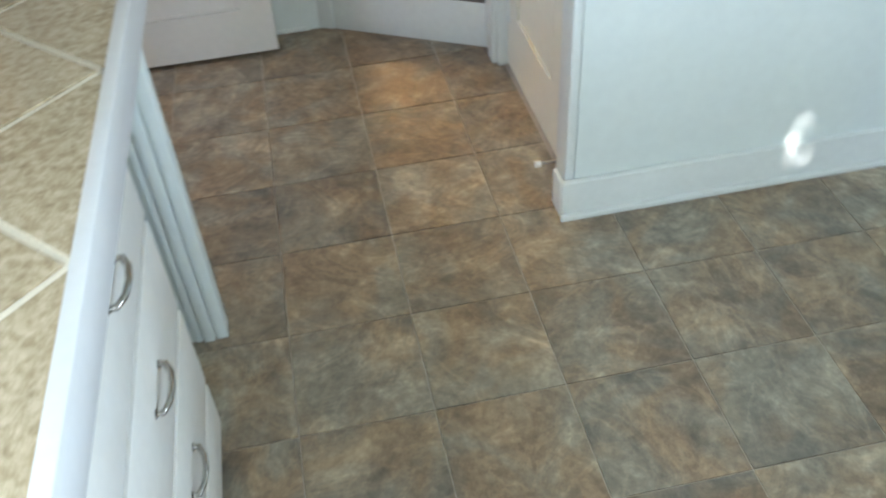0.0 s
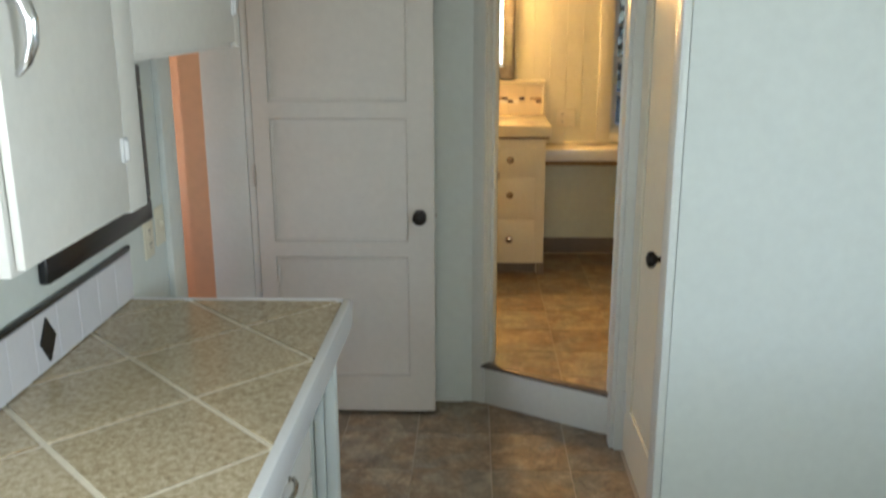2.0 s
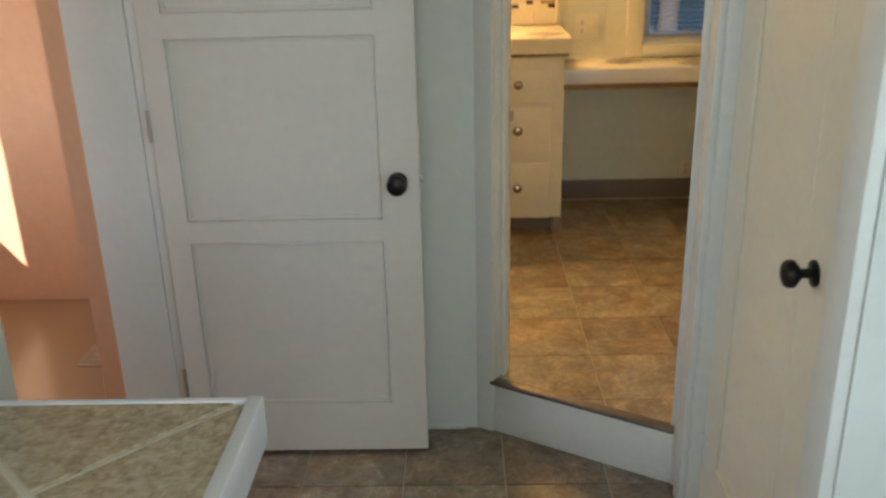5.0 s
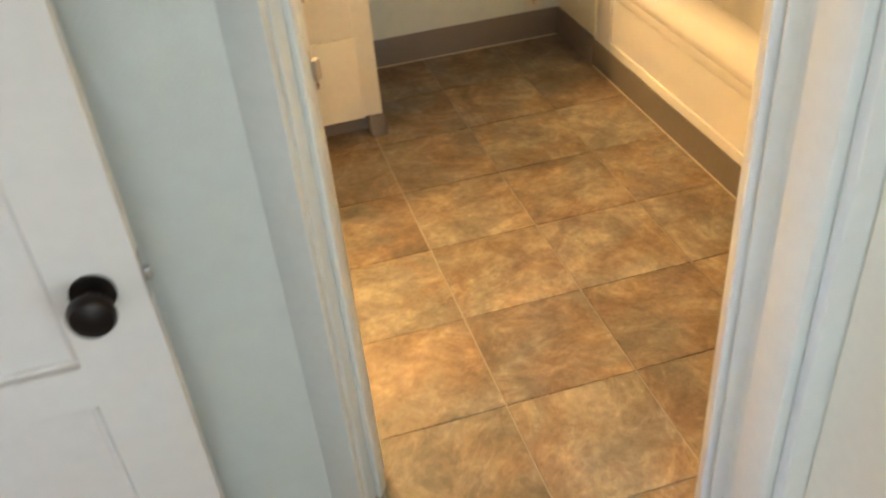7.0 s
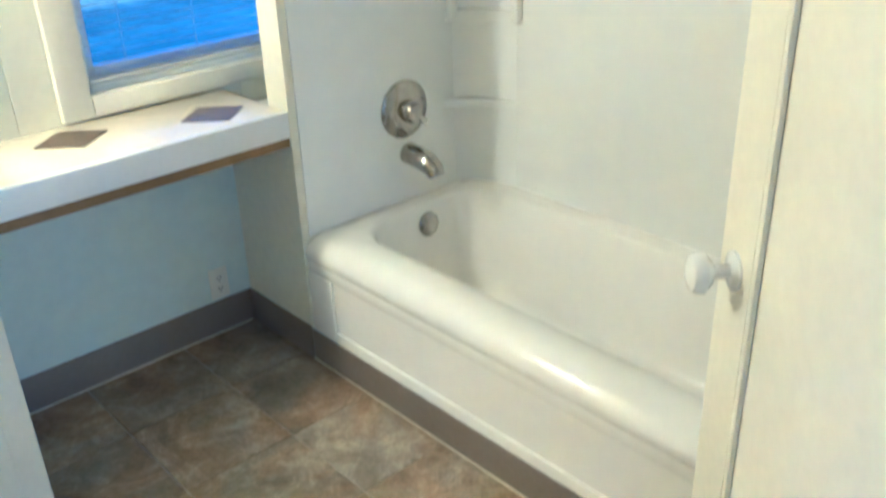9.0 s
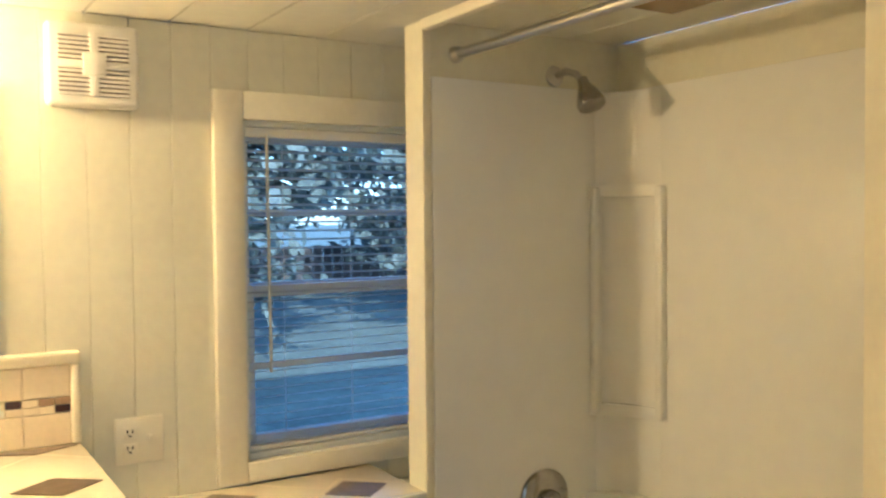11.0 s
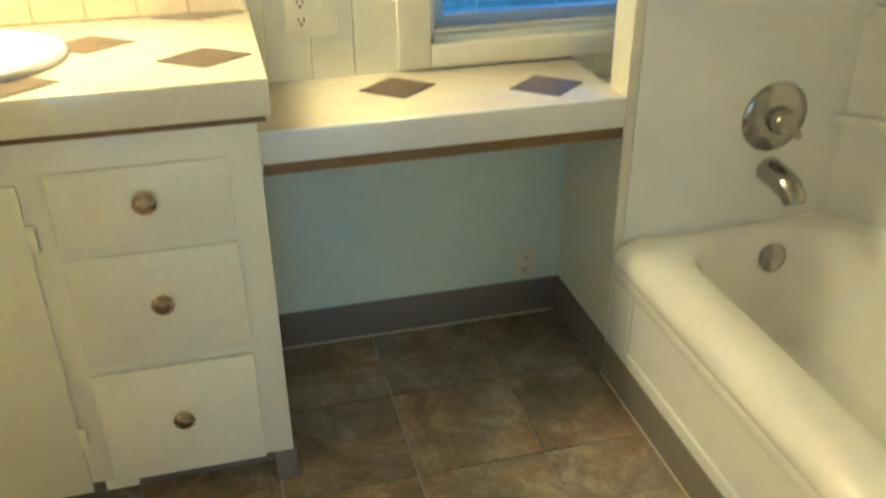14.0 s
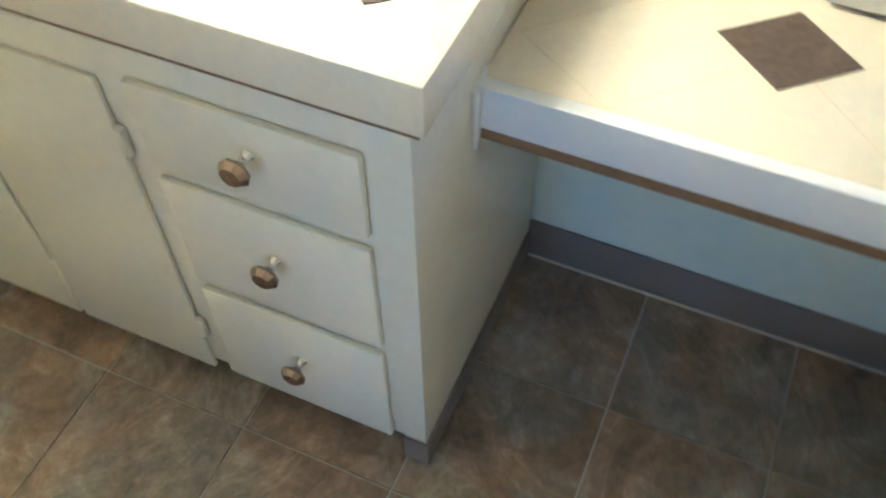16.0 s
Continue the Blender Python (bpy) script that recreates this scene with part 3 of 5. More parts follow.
part("door_knob", lathe(bmesh.new(), knob_profile(0.027), Matrix.Translation((W3 - 0.05, 0, 0.865)) @ pose(0, 0, 0, 90)), M_PORC, bd, "white porcelain door knob", local=True)
for z in (0.17, 1.55):
    part("hinge", tube(bmesh.new(), [(-0.006, 0.036, z), (-0.006, 0.036, z + 0.09)], 0.006), M_BRASS, bd, local=True)

# ---------------------------------------------------------------- kitchen counter
CX, CE = -0.402, 0.095      # front edge and end of the counter
ct = thing("countertop", (-0.7, -1.2, CTOP - 0.07), "diagonal beige speckled tile countertop with white edge", "countertop")
SX0, SX1, SY0, SY1 = -0.90, -0.485, -1.78, -0.945
for d in ((KX0, CX - 0.034, SY1 - 0.02, CE - 0.012), (KX0, SX0 + 0.02, SY0, SY1 - 0.0205), (SX1 - 0.02, CX - 0.034, SY0, SY1 - 0.0205), (KX0, CX - 0.034, -2.65, SY0 - 0.0005)):
    part("bed_board", abox(*d, CTOP - 0.05, CTOP - 0.004), M_CGROUT, ct)
bm = abox(CX - 0.022, CX, -2.65, CE, CTOP - 0.072, CTOP + 0.004, 0.003, 2)
for v in bm.verts:          # the old counter runs a little out of square
    v.co.x += (v.co.y - CE) * 0.011
part("edge_trim", bm, M_EDGE, ct, "glossy white tile edge")
part("edge_trim", abox(KX0, CX - 0.0225, CE - 0.012, CE, CTOP - 0.05, CTOP + 0.002, 0.003), M_EDGE, ct)
step = 0.414
for i in range(-12, 4):
    for j in range(-7, 12):
        p, q = -0.762 + i * step, 0.10 + j * step      # x + y and y - x bounds
        bm = bmesh.new()
        g = 0.0095
        pts = [((p + a - q - b) / 2, (p + a + q + b) / 2) for a, b in ((g, g), (step - g, g), (step - g, step - g), (g, step - g))]
        if max(y for _, y in pts) < -2.65 or min(y for _, y in pts) > CE or max(x for x, _ in pts) < KX0 or min(x for x, _ in pts) > CX:
            bm.free()
            continue
        prism(bm, pts, CTOP - 0.006, CTOP)
        for co, no in (((KX0, 0, 0), (1, 0, 0)), ((CX - 0.025, 0, 0), (-1, 0, 0)), ((0, CE - 0.014, 0), (0, -1, 0)), ((0, -2.65, 0), (0, 1, 0))):
            if bm.verts:
                bmesh.ops.bisect_plane(bm, geom=bm.verts[:] + bm.edges[:] + bm.faces[:], plane_co=co, plane_no=no, clear_inner=True)
                bmesh.ops.holes_fill(bm, edges=bm.edges)
        if not bm.verts:
            bm.free()
            continue
        inside = [v.co for v in bm.verts]
        if min(c.y for c in inside) < SY1 and max(c.y for c in inside) > SY0 and max(c.x for c in inside) > SX0:
            # keep the pieces that lie clear of the sink
            for planes in ((((0, SY1 - 0.01, 0), (0, 1, 0)),), (((0, SY1 - 0.01, 0), (0, -1, 0)), ((SX1 - 0.02, 0, 0), (1, 0, 0))), (((0, SY0 + 0.01, 0), (0, -1, 0)), ((SX1 - 0.02, 0, 0), (-1, 0, 0))),
                           (((0, SY1 - 0.01, 0), (0, -1, 0)), ((0, SY0 + 0.01, 0), (0, 1, 0)), ((SX0 + 0.01, 0, 0), (-1, 0, 0)))):
                piece = bm.copy()
                for co, no in planes:
                    if piece.verts:
                        bmesh.ops.bisect_plane(piece, geom=piece.verts[:] + piece.edges[:] + piece.faces[:], plane_co=co, plane_no=no, clear_inner=True)
                if piece.verts:
                    bmesh.ops.holes_fill(piece, edges=piece.edges)
                    part("tile", piece, M_GRANITE, ct, smooth=None)
                else:
                    piece.free()
            bm.free()
        else:
            part("tile", bm, M_GRANITE, ct, smooth=None)


def rounded(x0, x1, y0, y1, r, n=6):
    out = []
    for cx, cy, a0 in ((x1 - r, y1 - r, 0), (x0 + r, y1 - r, 90), (x0 + r, y0 + r, 180), (x1 - r, y0 + r, 270)):
        out += [(cx + r * math.cos(radians(a0 + 90 * k / n)), cy + r * math.sin(radians(a0 + 90 * k / n))) for k in range(n + 1)]
    return out


def bowl(loops):
    """Rings of equal count joined into one open dish, the last ring capped."""
    bm = bmesh.new()
    rings = [[bm.verts.new(p) for p in loop] for loop in loops]
    for a, b in zip(rings, rings[1:]):
        for k in range(len(a)):
            j = (k + 1) % len(a)
            bm.faces.new((a[k], a[j], b[j], b[k]))
    bm.faces.new(rings[-1])
    return bm


def ring(x0, x1, y0, y1, r, z):
    return [(x, y, z) for x, y in rounded(x0, x1, y0, y1, r)]


sink = thing("kitchen_sink", (-0.71, -1.36, CTOP), "white enamel drop-in kitchen sink in the tiled counter", "sink")
part("basin", bowl([ring(SX0, SX1, SY0, SY1, 0.045, CTOP + 0.002), ring(SX0 + 0.003, SX1 - 0.003, SY0 + 0.003, SY1 - 0.003, 0.045, CTOP + 0.012), ring(SX0 + 0.012, SX1 - 0.012, SY0 + 0.012, SY1 - 0.012, 0.045, CTOP + 0.016),
                    ring(SX0 + 0.07, SX1 - 0.035, SY0 + 0.035, SY1 - 0.035, 0.05, CTOP + 0.012), ring(SX0 + 0.08, SX1 - 0.045, SY0 + 0.045, SY1 - 0.045, 0.05, CTOP - 0.01), ring(SX0 + 0.1, SX1 - 0.06, SY0 + 0.06, SY1 - 0.06, 0.05, CTOP - 0.045)]), M_PORC, sink, smooth=60)
part("drain", lathe(bmesh.new(), [(0.04, 0), (0.04, 0.004), (0.02, 0.002), (0.001, 0.002)], Matrix.Translation((-0.71, -1.36, CTOP - 0.046))), M_CHROME, sink)

# base cabinets under the counter
FX = -0.480


def pull(parent, m, length=0.10):
    pts = [(-length / 2, 0, 0), (-length / 2, -0.013, 0), (-length * 0.3, -0.022, 0), (0, -0.025, 0), (length * 0.3, -0.022, 0), (length / 2, -0.013, 0), (length / 2, 0, 0)]
    bm = tube(bmesh.new(), pts, 0.0052, 10)
    for s in (-1, 1):
        lathe(bm, [(0.008, 0), (0.008, 0.003), (0.005, 0.005)], Matrix.Translation((s * length / 2, 0, 0)) @ pose(0, 0, 0, 90), 12)
    bmesh.ops.transform(bm, matrix=m, verts=bm.verts)
    return part("handle", bm, M_DARKCHROME, parent, "dull grey metal bow handle")


du = thing("drawer_cabinet", (-0.73, -0.6, 0), "cream painted base cabinet with four drawers", "cabinet")
bm = abox(-1.0, FX - 0.0, -0.955, -0.25, 0.06, CTOP - 0.052, 0.002)
part("body", bm, M_CAB, du)
part("plinth", abox(-1.0, FX - 0.04, -0.95, -0.26, 0, 0.06), M_CAB, du)
for z0, z1, hz in ((0.655, 0.862, 0.77), (0.432, 0.640, 0.54), (0.212, 0.418, 0.315), (0.07, 0.198, 0.125)):
    dr = part("drawer_front", abox(FX, FX + 0.021, -0.925, -0.275, z0, z1, 0.004), M_CAB, du)
    pull(dr, Matrix.Translation((FX + 0.019, -0.57, hz)) @ pose(0, 0, 0, 0, 0, 90))
bc = thing("sink_cabinet", (-0.73, -1.6, 0), "cream painted sink base cabinet with doors", "cabinet")
part("body", abox(-1.0, FX, -2.64, -0.957, 0.06, 0.885, 0.002), M_CAB, bc)
part("plinth", abox(-1.0, FX - 0.04, -2.64, -0.96, 0, 0.06), M_CAB, bc)
for y0, y1 in ((-1.50, -0.985), (-2.05, -1.53), (-2.6, -2.08)):
    dd = part("cabinet_door", abox(FX, FX + 0.019, y0, y1, 0.09, 0.86, 0.004), M_CAB, bc)
    for z in (0.2, 0.62):
        part("hinge", abox(FX + 0.004, FX + 0.024, y1 - 0.004, y1 + 0.012, z, z + 0.05, 0.003), M_EDGE, dd)
ep = thing("counter_end_panel", (-0.73, 0.06, 0), "pale blue-white painted end panel with grooved front post", "end panel")
part("panel", abox(-1.0, -0.53, 0.040, 0.082, 0, CTOP - 0.052), M_WALL, ep)
for a, b, d in ((-0.53, -0.512, 0.0), (-0.509, -0.482, 0.004), (-0.479, -0.45, 0.0)):
    part("post_strip", abox(a, b, 0.034 - d, 0.0445, 0, CTOP - 0.052, 0.002), M_WALL, ep)
part("post", abox(-0.5295, -0.4505, 0.045, 0.09, 0, CTOP - 0.052, 0.002), M_WALL, ep)

# tiled splash on the left wall
bs = thing("kitchen_backsplash", (KX0, -0.6, CTOP), "white square tile backsplash with a thin black liner", "backsplash")
y = CE - 0.004
WT = mesh_of("tile", abox(0, 0.008, -0.106, 0, 0, 0.128, 0.0015, 1), M_WHITETILE)
while y > -2.6:
    ob = new("tile", WT)
    ob.parent = bs
    ob.matrix_parent_inverse = world_of(bs).inverted()
    ob.matrix_basis = Matrix.Translation((KX0 + 0.001, y, CTOP + 0.003))
    y -= 0.109
part("liner", abox(KX0 + 0.001, KX0 + 0.012, -2.6, CE - 0.004, CTOP + 0.134, CTOP + 0.150, 0.004), M_BLACK, bs, "glossy black pencil tile liner")
bm = prism(bmesh.new(), [(0.035, 0), (0, 0.05), (-0.035, 0), (0, -0.05)], 0, 0.004)
bmesh.ops.transform(bm, matrix=Matrix.Translation((KX0 + 0.009, -0.40, CTOP + 0.068)) @ Matrix(((0, 0, 1, 0), (1, 0, 0, 0), (0, 1, 0, 0), (0, 0, 0, 1))), verts=bm.verts)
part("diamond_tile", bm, M_BLACK, bs, "small black diamond accent tile")

# framed board on the wall
mr = thing("wall_mirror", (KX0, -0.3, 1.13), "mirror in a wide black frame above the backsplash", "mirror")
Y0, Y1, Z0, Z1 = -0.39, 0.245, 1.148, 1.577
part("glass", abox(KX0 + 0.004, KX0 + 0.012, Y0 + 0.05, Y1 - 0.05, Z0 + 0.04, Z1 - 0.04), M_MIRROR, mr)
for d in ((Y0, Y1, Z0, Z0 + 0.062), (Y0, Y1, Z1 - 0.062, Z1), (Y0, Y0 + 0.065, Z0 + 0.062, Z1 - 0.062), (Y1 - 0.065, Y1, Z0 + 0.062, Z1 - 0.062)):
    part("frame_rail", abox(KX0 + 0.001, KX0 + 0.024, *d, bev=0.006), M_BLACK, mr)


def wall_plate(name, m, kind, label):
    """A plate in the xz plane, facing -y."""
    t_ = thing(name, (0, 0, 0), label, "outlet" if "outlet" in name else "switch", m=m)
    w = 0.115 if kind == "double" else 0.07
    part("plate", abox(-w / 2, w / 2, -0.006, 0, -0.057, 0.057, 0.003), M_PLATE, t_, local=True)
    ox = -0.023 if kind == "double" else 0
    if kind != "toggle":
        for dz in (-0.02, 0.02):
            rc = part("receptacle", abox(ox - 0.017, ox + 0.017, -0.008, -0.006, dz - 0.014, dz + 0.014, 0.0015), M_PLATE, t_, local=True)
            for dx in (-0.006, 0.006):
                part("slot", abox(ox + dx - 0.0015, ox + dx + 0.0015, -0.0085, -0.0078, dz - 0.001, dz + 0.008), M_SLOT, rc, local=True)
            part("slot", abox(ox - 0.003, ox + 0.003, -0.0085, -0.0078, dz - 0.010, dz - 0.005), M_SLOT, rc, local=True)
    if kind in ("double", "toggle"):
        sx = 0.023 if kind == "double" else 0
        part("toggle", abox(sx - 0.005, sx + 0.005, -0.016, -0.006, -0.004, 0.012, 0.002), M_PLATE, t_, local=True)
    return t_


wall_plate("light_switch", pose(KX0, 0.345, 1.105, 0, 0, 90), "toggle", "ivory toggle switch plate on the kitchen wall")
wall_plate("wall_outlet", pose(KX0, 0.248, 1.09, 0, 0, 90), "single", "ivory outlet plate on the kitchen wall")

# wall cabinets
WXF = -0.785
uc = thing("wall_cabinet", (-0.9, -0.1, 1.31), "white painted wall cabinets, one tall and one short", "cabinet")
part("body", abox(KX0 + 0.03, WXF - 0.002, -0.885, -0.352, 1.315, KTOP, 0.003), M_CAB, uc)
part("body", abox(KX0 + 0.03, WXF - 0.002, -0.350, 0.495, 1.612, KTOP, 0.003), M_CAB, uc)


for d in ((-0.436, -0.345, 1.318), (0.451, 0.495, 1.615)):
    part("stile", abox(WXF - 0.001, WXF + 0.0155, d[0], d[1], d[2], KTOP - 0.001, 0.002), M_CAB, uc)
part("rail", abox(WXF - 0.001, WXF + 0.0155, -0.873, 0.451, KTOP - 0.047, KTOP - 0.001, 0.002), M_CAB, uc)


def cup_handle(parent, y, z):
    """A strap that arches off the door, broad at its top mount and drawn to a point below."""
    bm = bmesh.new()
    path = [(0.012, 0.050), (0.026, 0.056), (0.040, 0.044), (0.049, 0.016), (0.047, -0.016), (0.036, -0.044), (0.022, -0.060), (0.013, -0.066)]
    tube(bm, [(WXF + d, 0, z + h) for d, h in path], [0.011, 0.0125, 0.0125, 0.0115, 0.010, 0.008, 0.0055, 0.003], 14)
    for v in bm.verts:
        v.co.y = y + v.co.y * 0.95
    return part("handle", bm, M_CHROME, parent, "chrome arched strap handle")


for y0, y1, z0, hy, hz, hinge_y in ((-0.873, -0.440, 1.325, -0.828, 1.685, -0.452), (-0.34, 0.447, 1.627, -0.02, 1.885, 0.432)):
    d_ = part("cabinet_door", abox(WXF, WXF + 0.016, y0, y1, z0, KTOP - 0.05, 0.003), M_CAB, uc)
    cup_handle(d_, hy, hz)
    for hy_, z in ((hinge_y, z0 + 0.10), (hinge_y, 2.09)) if z0 < 1.5 else ((hinge_y, z0 + 0.075), (hinge_y, 2.10), (y0 - 0.012, 1.74)):
        part("hinge", box(abox(WXF + 0.012, WXF + 0.022, hy_ - 0.010, hy_ + 0.022, z, z + 0.048, 0.003), WXF + 0.016, WXF + 0.029, hy_ - 0.003, hy_ + 0.006, z + 0.004, z + 0.044, 0.003), M_EDGE, d_)

# low cabinet by the right edge of the kitchen
rc_ = thing("side_cabinet", (1.3, -1.2, 0), "white painted low cabinet beside the kitchen floor", "cabinet")
part("body", abox(0.98, 1.6, -1.9, -0.66, 0.08, 0.86, 0.004), M_CAB, rc_)
part("plinth", abox(1.04, 1.6, -1.9, -0.70, 0, 0.08), M_CAB, rc_)
part("top", abox(0.95, 1.62, -1.92, -0.64, 0.86, 0.90, 0.005), M_EDGE, rc_)

# ---------------------------------------------------------------- bathroom wall planks
PW = 0.1
for x0, x1, z0, z1 in ((BX0, 0.70, 0.86, BTOP), (0.70, TUBX, 0.86, 0.93), (0.70, TUBX, 1.93, BTOP)):
    n = round((x1 - x0) / PW)
    w = (x1 - x0) / n
    me = mesh_of("plank", abox(0, w - 0.0004, -0.008, 0, z0, z1 - 0.001, 0.0015, 1), M_BATHWALL, 40)
    for i in range(n):
        ob = new("plank", me)
        ob.parent = WWALL
        ob.matrix_basis = Matrix.Translation((x0 + i * w, BY, 0))
PF = BY - 0.008
structure("panel_nook_back", abox(BX0, NOOK, PF, BY, BZ, 0.859), M_NOOK, "smooth pale blue-white board under the shelf", "wall panel")

# window
win = thing("window", (0.95, BY, WZ0), "white double-hung window with a raised-slat mini blind", "window")
win["kind"] = "structure"
for nm, d in (("side_casing", (0.70, WX0 + 0.004, PF - 0.018, BY + 0.0, 0.92, 1.94)), ("head_casing", (WX0 + 0.004, 1.50, PF - 0.018, BY, WZ1 - 0.003, 1.94)), ("sill", (WX0 + 0.004, 1.50, PF - 0.020, BY, 0.92, WZ0 + 0.003))):
    part(nm, abox(*d, bev=0.004), M_BATHCAB, win)
for nm, d in (("jamb", (WX0, WX0 + 0.018, BY, BY + T, WZ0, WZ1)), ("jamb", (WX1 - 0.010, WX1, BY, BY + T, WZ0, WZ1)), ("head", (WX0, WX1, BY, BY + T, WZ1 - 0.018, WZ1)), ("sill_board", (WX0, WX1, BY, BY + T, WZ0, WZ0 + 0.02))):
    part(nm, abox(*d, bev=0.002), M_TRIM, win)
for nm, z0, z1, y in (("lower_sash", WZ0 + 0.02, 1.43, BY + 0.045), ("upper_sash", 1.40, WZ1 - 0.018, BY + 0.078)):
    sash = part(nm, abox(WX0 + 0.018, WX0 + 0.05, y, y + 0.028, z0, z1, 0.002), M_TRIM, win)
    for d in ((WX1 - 0.042, WX1 - 0.010, z0, z1), (WX0 + 0.05, WX1 - 0.042, z0, z0 + 0.035), (WX0 + 0.05, WX1 - 0.042, z1 - 0.032, z1)):
        part("sash_rail", abox(d[0], d[1], y, y + 0.028, d[2], d[3], 0.002), M_TRIM, sash)
    zm = (z0 + z1) / 2
    part("muntin", abox(WX0 + 0.05, WX1 - 0.042, y + 0.006, y + 0.022, zm - 0.009, zm + 0.009, 0.002), M_TRIM, sash)
    for a, b in ((z0 + 0.035, zm - 0.009), (zm + 0.009, z1 - 0.032)):
        g = part("pane", abox(WX0 + 0.05, WX1 - 0.042, y + 0.012, y + 0.016, a, b), M_GLASS, sash)
        g.visible_shadow = False
blind = thing("mini_blind", (0.95, BY + 0.02, WZ0 + 0.03), "lowered white mini blind with its slats open", "blind")
part("headrail", abox(WX0 + 0.020, WX1 - 0.012, BY + 0.004, BY + 0.032, WZ1 - 0.046, WZ1 - 0.020, 0.002), M_BLIND, blind)
slat = bmesh.new()
ny = 5
vs = [[slat.verts.new((x, BY + 0.008 + 0.019 * k / (ny - 1), 0.0016 * math.sin(math.pi * k / (ny - 1)) - 0.0050 * k / (ny - 1))) for k in range(ny)] for x in (WX0 + 0.021, WX1 - 0.013)]
for k in range(ny - 1):
    slat.faces.new((vs[0][k], vs[1][k], vs[1][k + 1], vs[0][k + 1]))
SM = mesh_of("slat", slat, M_SHADEDSLAT, 60)
z = WZ0 + 0.045
while z < WZ1 - 0.05:
    ob = new("slat", SM)
    ob.parent = blind
    ob.matrix_parent_inverse = world_of(blind).inverted()
    ob.matrix_basis = Matrix.Translation((0, 0, z))
    z += 0.0235
part("bottom_rail", abox(WX0 + 0.021, WX1 - 0.013, BY + 0.006, BY + 0.030, WZ0 + 0.022, WZ0 + 0.034, 0.003), M_BLIND, blind)
part("wand", tube(bmesh.new(), [(0.850, BY + 0.001, WZ1 - 0.035), (0.853, BY - 0.003, 1.20)], 0.0042, 8), M_PLATE, blind, "tilt wand")
for x in (0.90, 1.10, 1.32):
    part("cord", tube(bmesh.new(), [(x, BY + 0.018, WZ1 - 0.04), (x, BY + 0.018, WZ0 + 0.03)], 0.0008, 6), M_BLIND, blind)

# exhaust fan cover
vt = thing("exhaust_fan", (0.412, PF, 1.97), "square white wall exhaust fan with four slotted quarters", "exhaust fan")
VX0, VX1, VZ0, VZ1 = 0.309, 0.516, 1.872, 2.068
part("housing", abox(VX0, VX1, PF - 0.045, PF, VZ0, VZ1, 0.014, 4), M_VENT, vt)
vcx, vcz = (VX0 + VX1) / 2, (VZ0 + VZ1) / 2
yv = PF - 0.0455
for sx in (-1, 1):
    for sz in (-1, 1):
        # flat dark plate: the shade behind the slats is its colour
        part("recess_shade", abox(vcx + sx * 0.010, vcx + sx * 0.078, yv - 0.0012, yv, vcz + sz * 0.010, vcz + sz * 0.072), M_COVE, vt, "dark plate painted as the shade of a grille quarter")
        for k in range(6):
            zz = vcz + sz * (0.016 + k * 0.0105)
            part("slat", abox(vcx + sx * 0.010, vcx + sx * 0.078, yv - 0.005, yv - 0.0012, zz - 0.0030, zz + 0.0030), M_VENT, vt)
part("hub", abox(vcx - 0.026, vcx + 0.026, yv - 0.010, yv, vcz - 0.026, vcz + 0.026, 0.004), M_VENT, vt)
part("bar", abox(vcx - 0.010, vcx + 0.010, yv - 0.0065, yv, vcz - 0.074, vcz + 0.074, 0.002), M_VENT, vt)
part("bar", abox(vcx - 0.080, vcx + 0.080, yv - 0.0068, yv, vcz - 0.009, vcz + 0.009, 0.002), M_VENT, vt)

# ---------------------------------------------------------------- vanity
VR, VF = 0.345, 2.915          # right side and front of the vanity body
VT = 1.082                     # vanity top
va = thing("vanity_cabinet", (-0.4, 3.15, BZ), "ivory painted bathroom vanity with drawers and doors", "vanity")
bm = abox(BX0, VR, VF, BY - 0.009, 0.262, VT - 0.07, 0.002)
part("body", bm, M_BATHCAB, va)
bm = abox(0.305, VR, VF, VF + 0.05, BZ, 0.262)
box(bm, VR - 0.02, VR, VF + 0.05, BY - 0.01, BZ, 0.262)
part("foot", bm, M_BATHCAB, va)
part("toe_kick", abox(BX0, 0.304, VF + 0.06, VF + 0.07, BZ, 0.262), M_COVE, va, "dark grey recessed toe kick")
for x0, x1 in ((-0.04, 0.025), (-0.62, -0.56)):
    part("bracket_foot", abox(x0, x1, VF, VF + 0.02, 0.235, 0.262, 0.004), M_BATHCAB, va)


def crystal_knob(parent, x, z):
    bm = lathe(bmesh.new(), [(0.011, 0), (0.007, 0.004), (0.006, 0.016), (0.010, 0.020)], Matrix.Translation((x, VF - 0.010, z)) @ pose(0, 0, 0, 90), 12)
    k_ = part("knob_stem", bm, M_CHROME, parent)
    bm = lathe(bmesh.new(), [(0.008, 0.0), (0.0200, 0.008), (0.0215, 0.013), (0.014, 0.021), (0.004, 0.023)], Matrix.Translation((x, VF - 0.029, z)) @ pose(0, 0, 0, 90), 10)
    part("knob", bm, M_KRYSTAL, parent, "smoky faceted glass knob", smooth=5)


for z0, z1, kz in ((0.800, 0.943, 0.885), (0.548, 0.776, 0.68), (0.262, 0.525, 0.413)):
    dr = part("drawer_front", abox(-0.018, 0.288, VF - 0.012, VF, z0, z1, 0.004), M_BATHCAB, va)
    crystal_knob(dr, 0.14, kz)
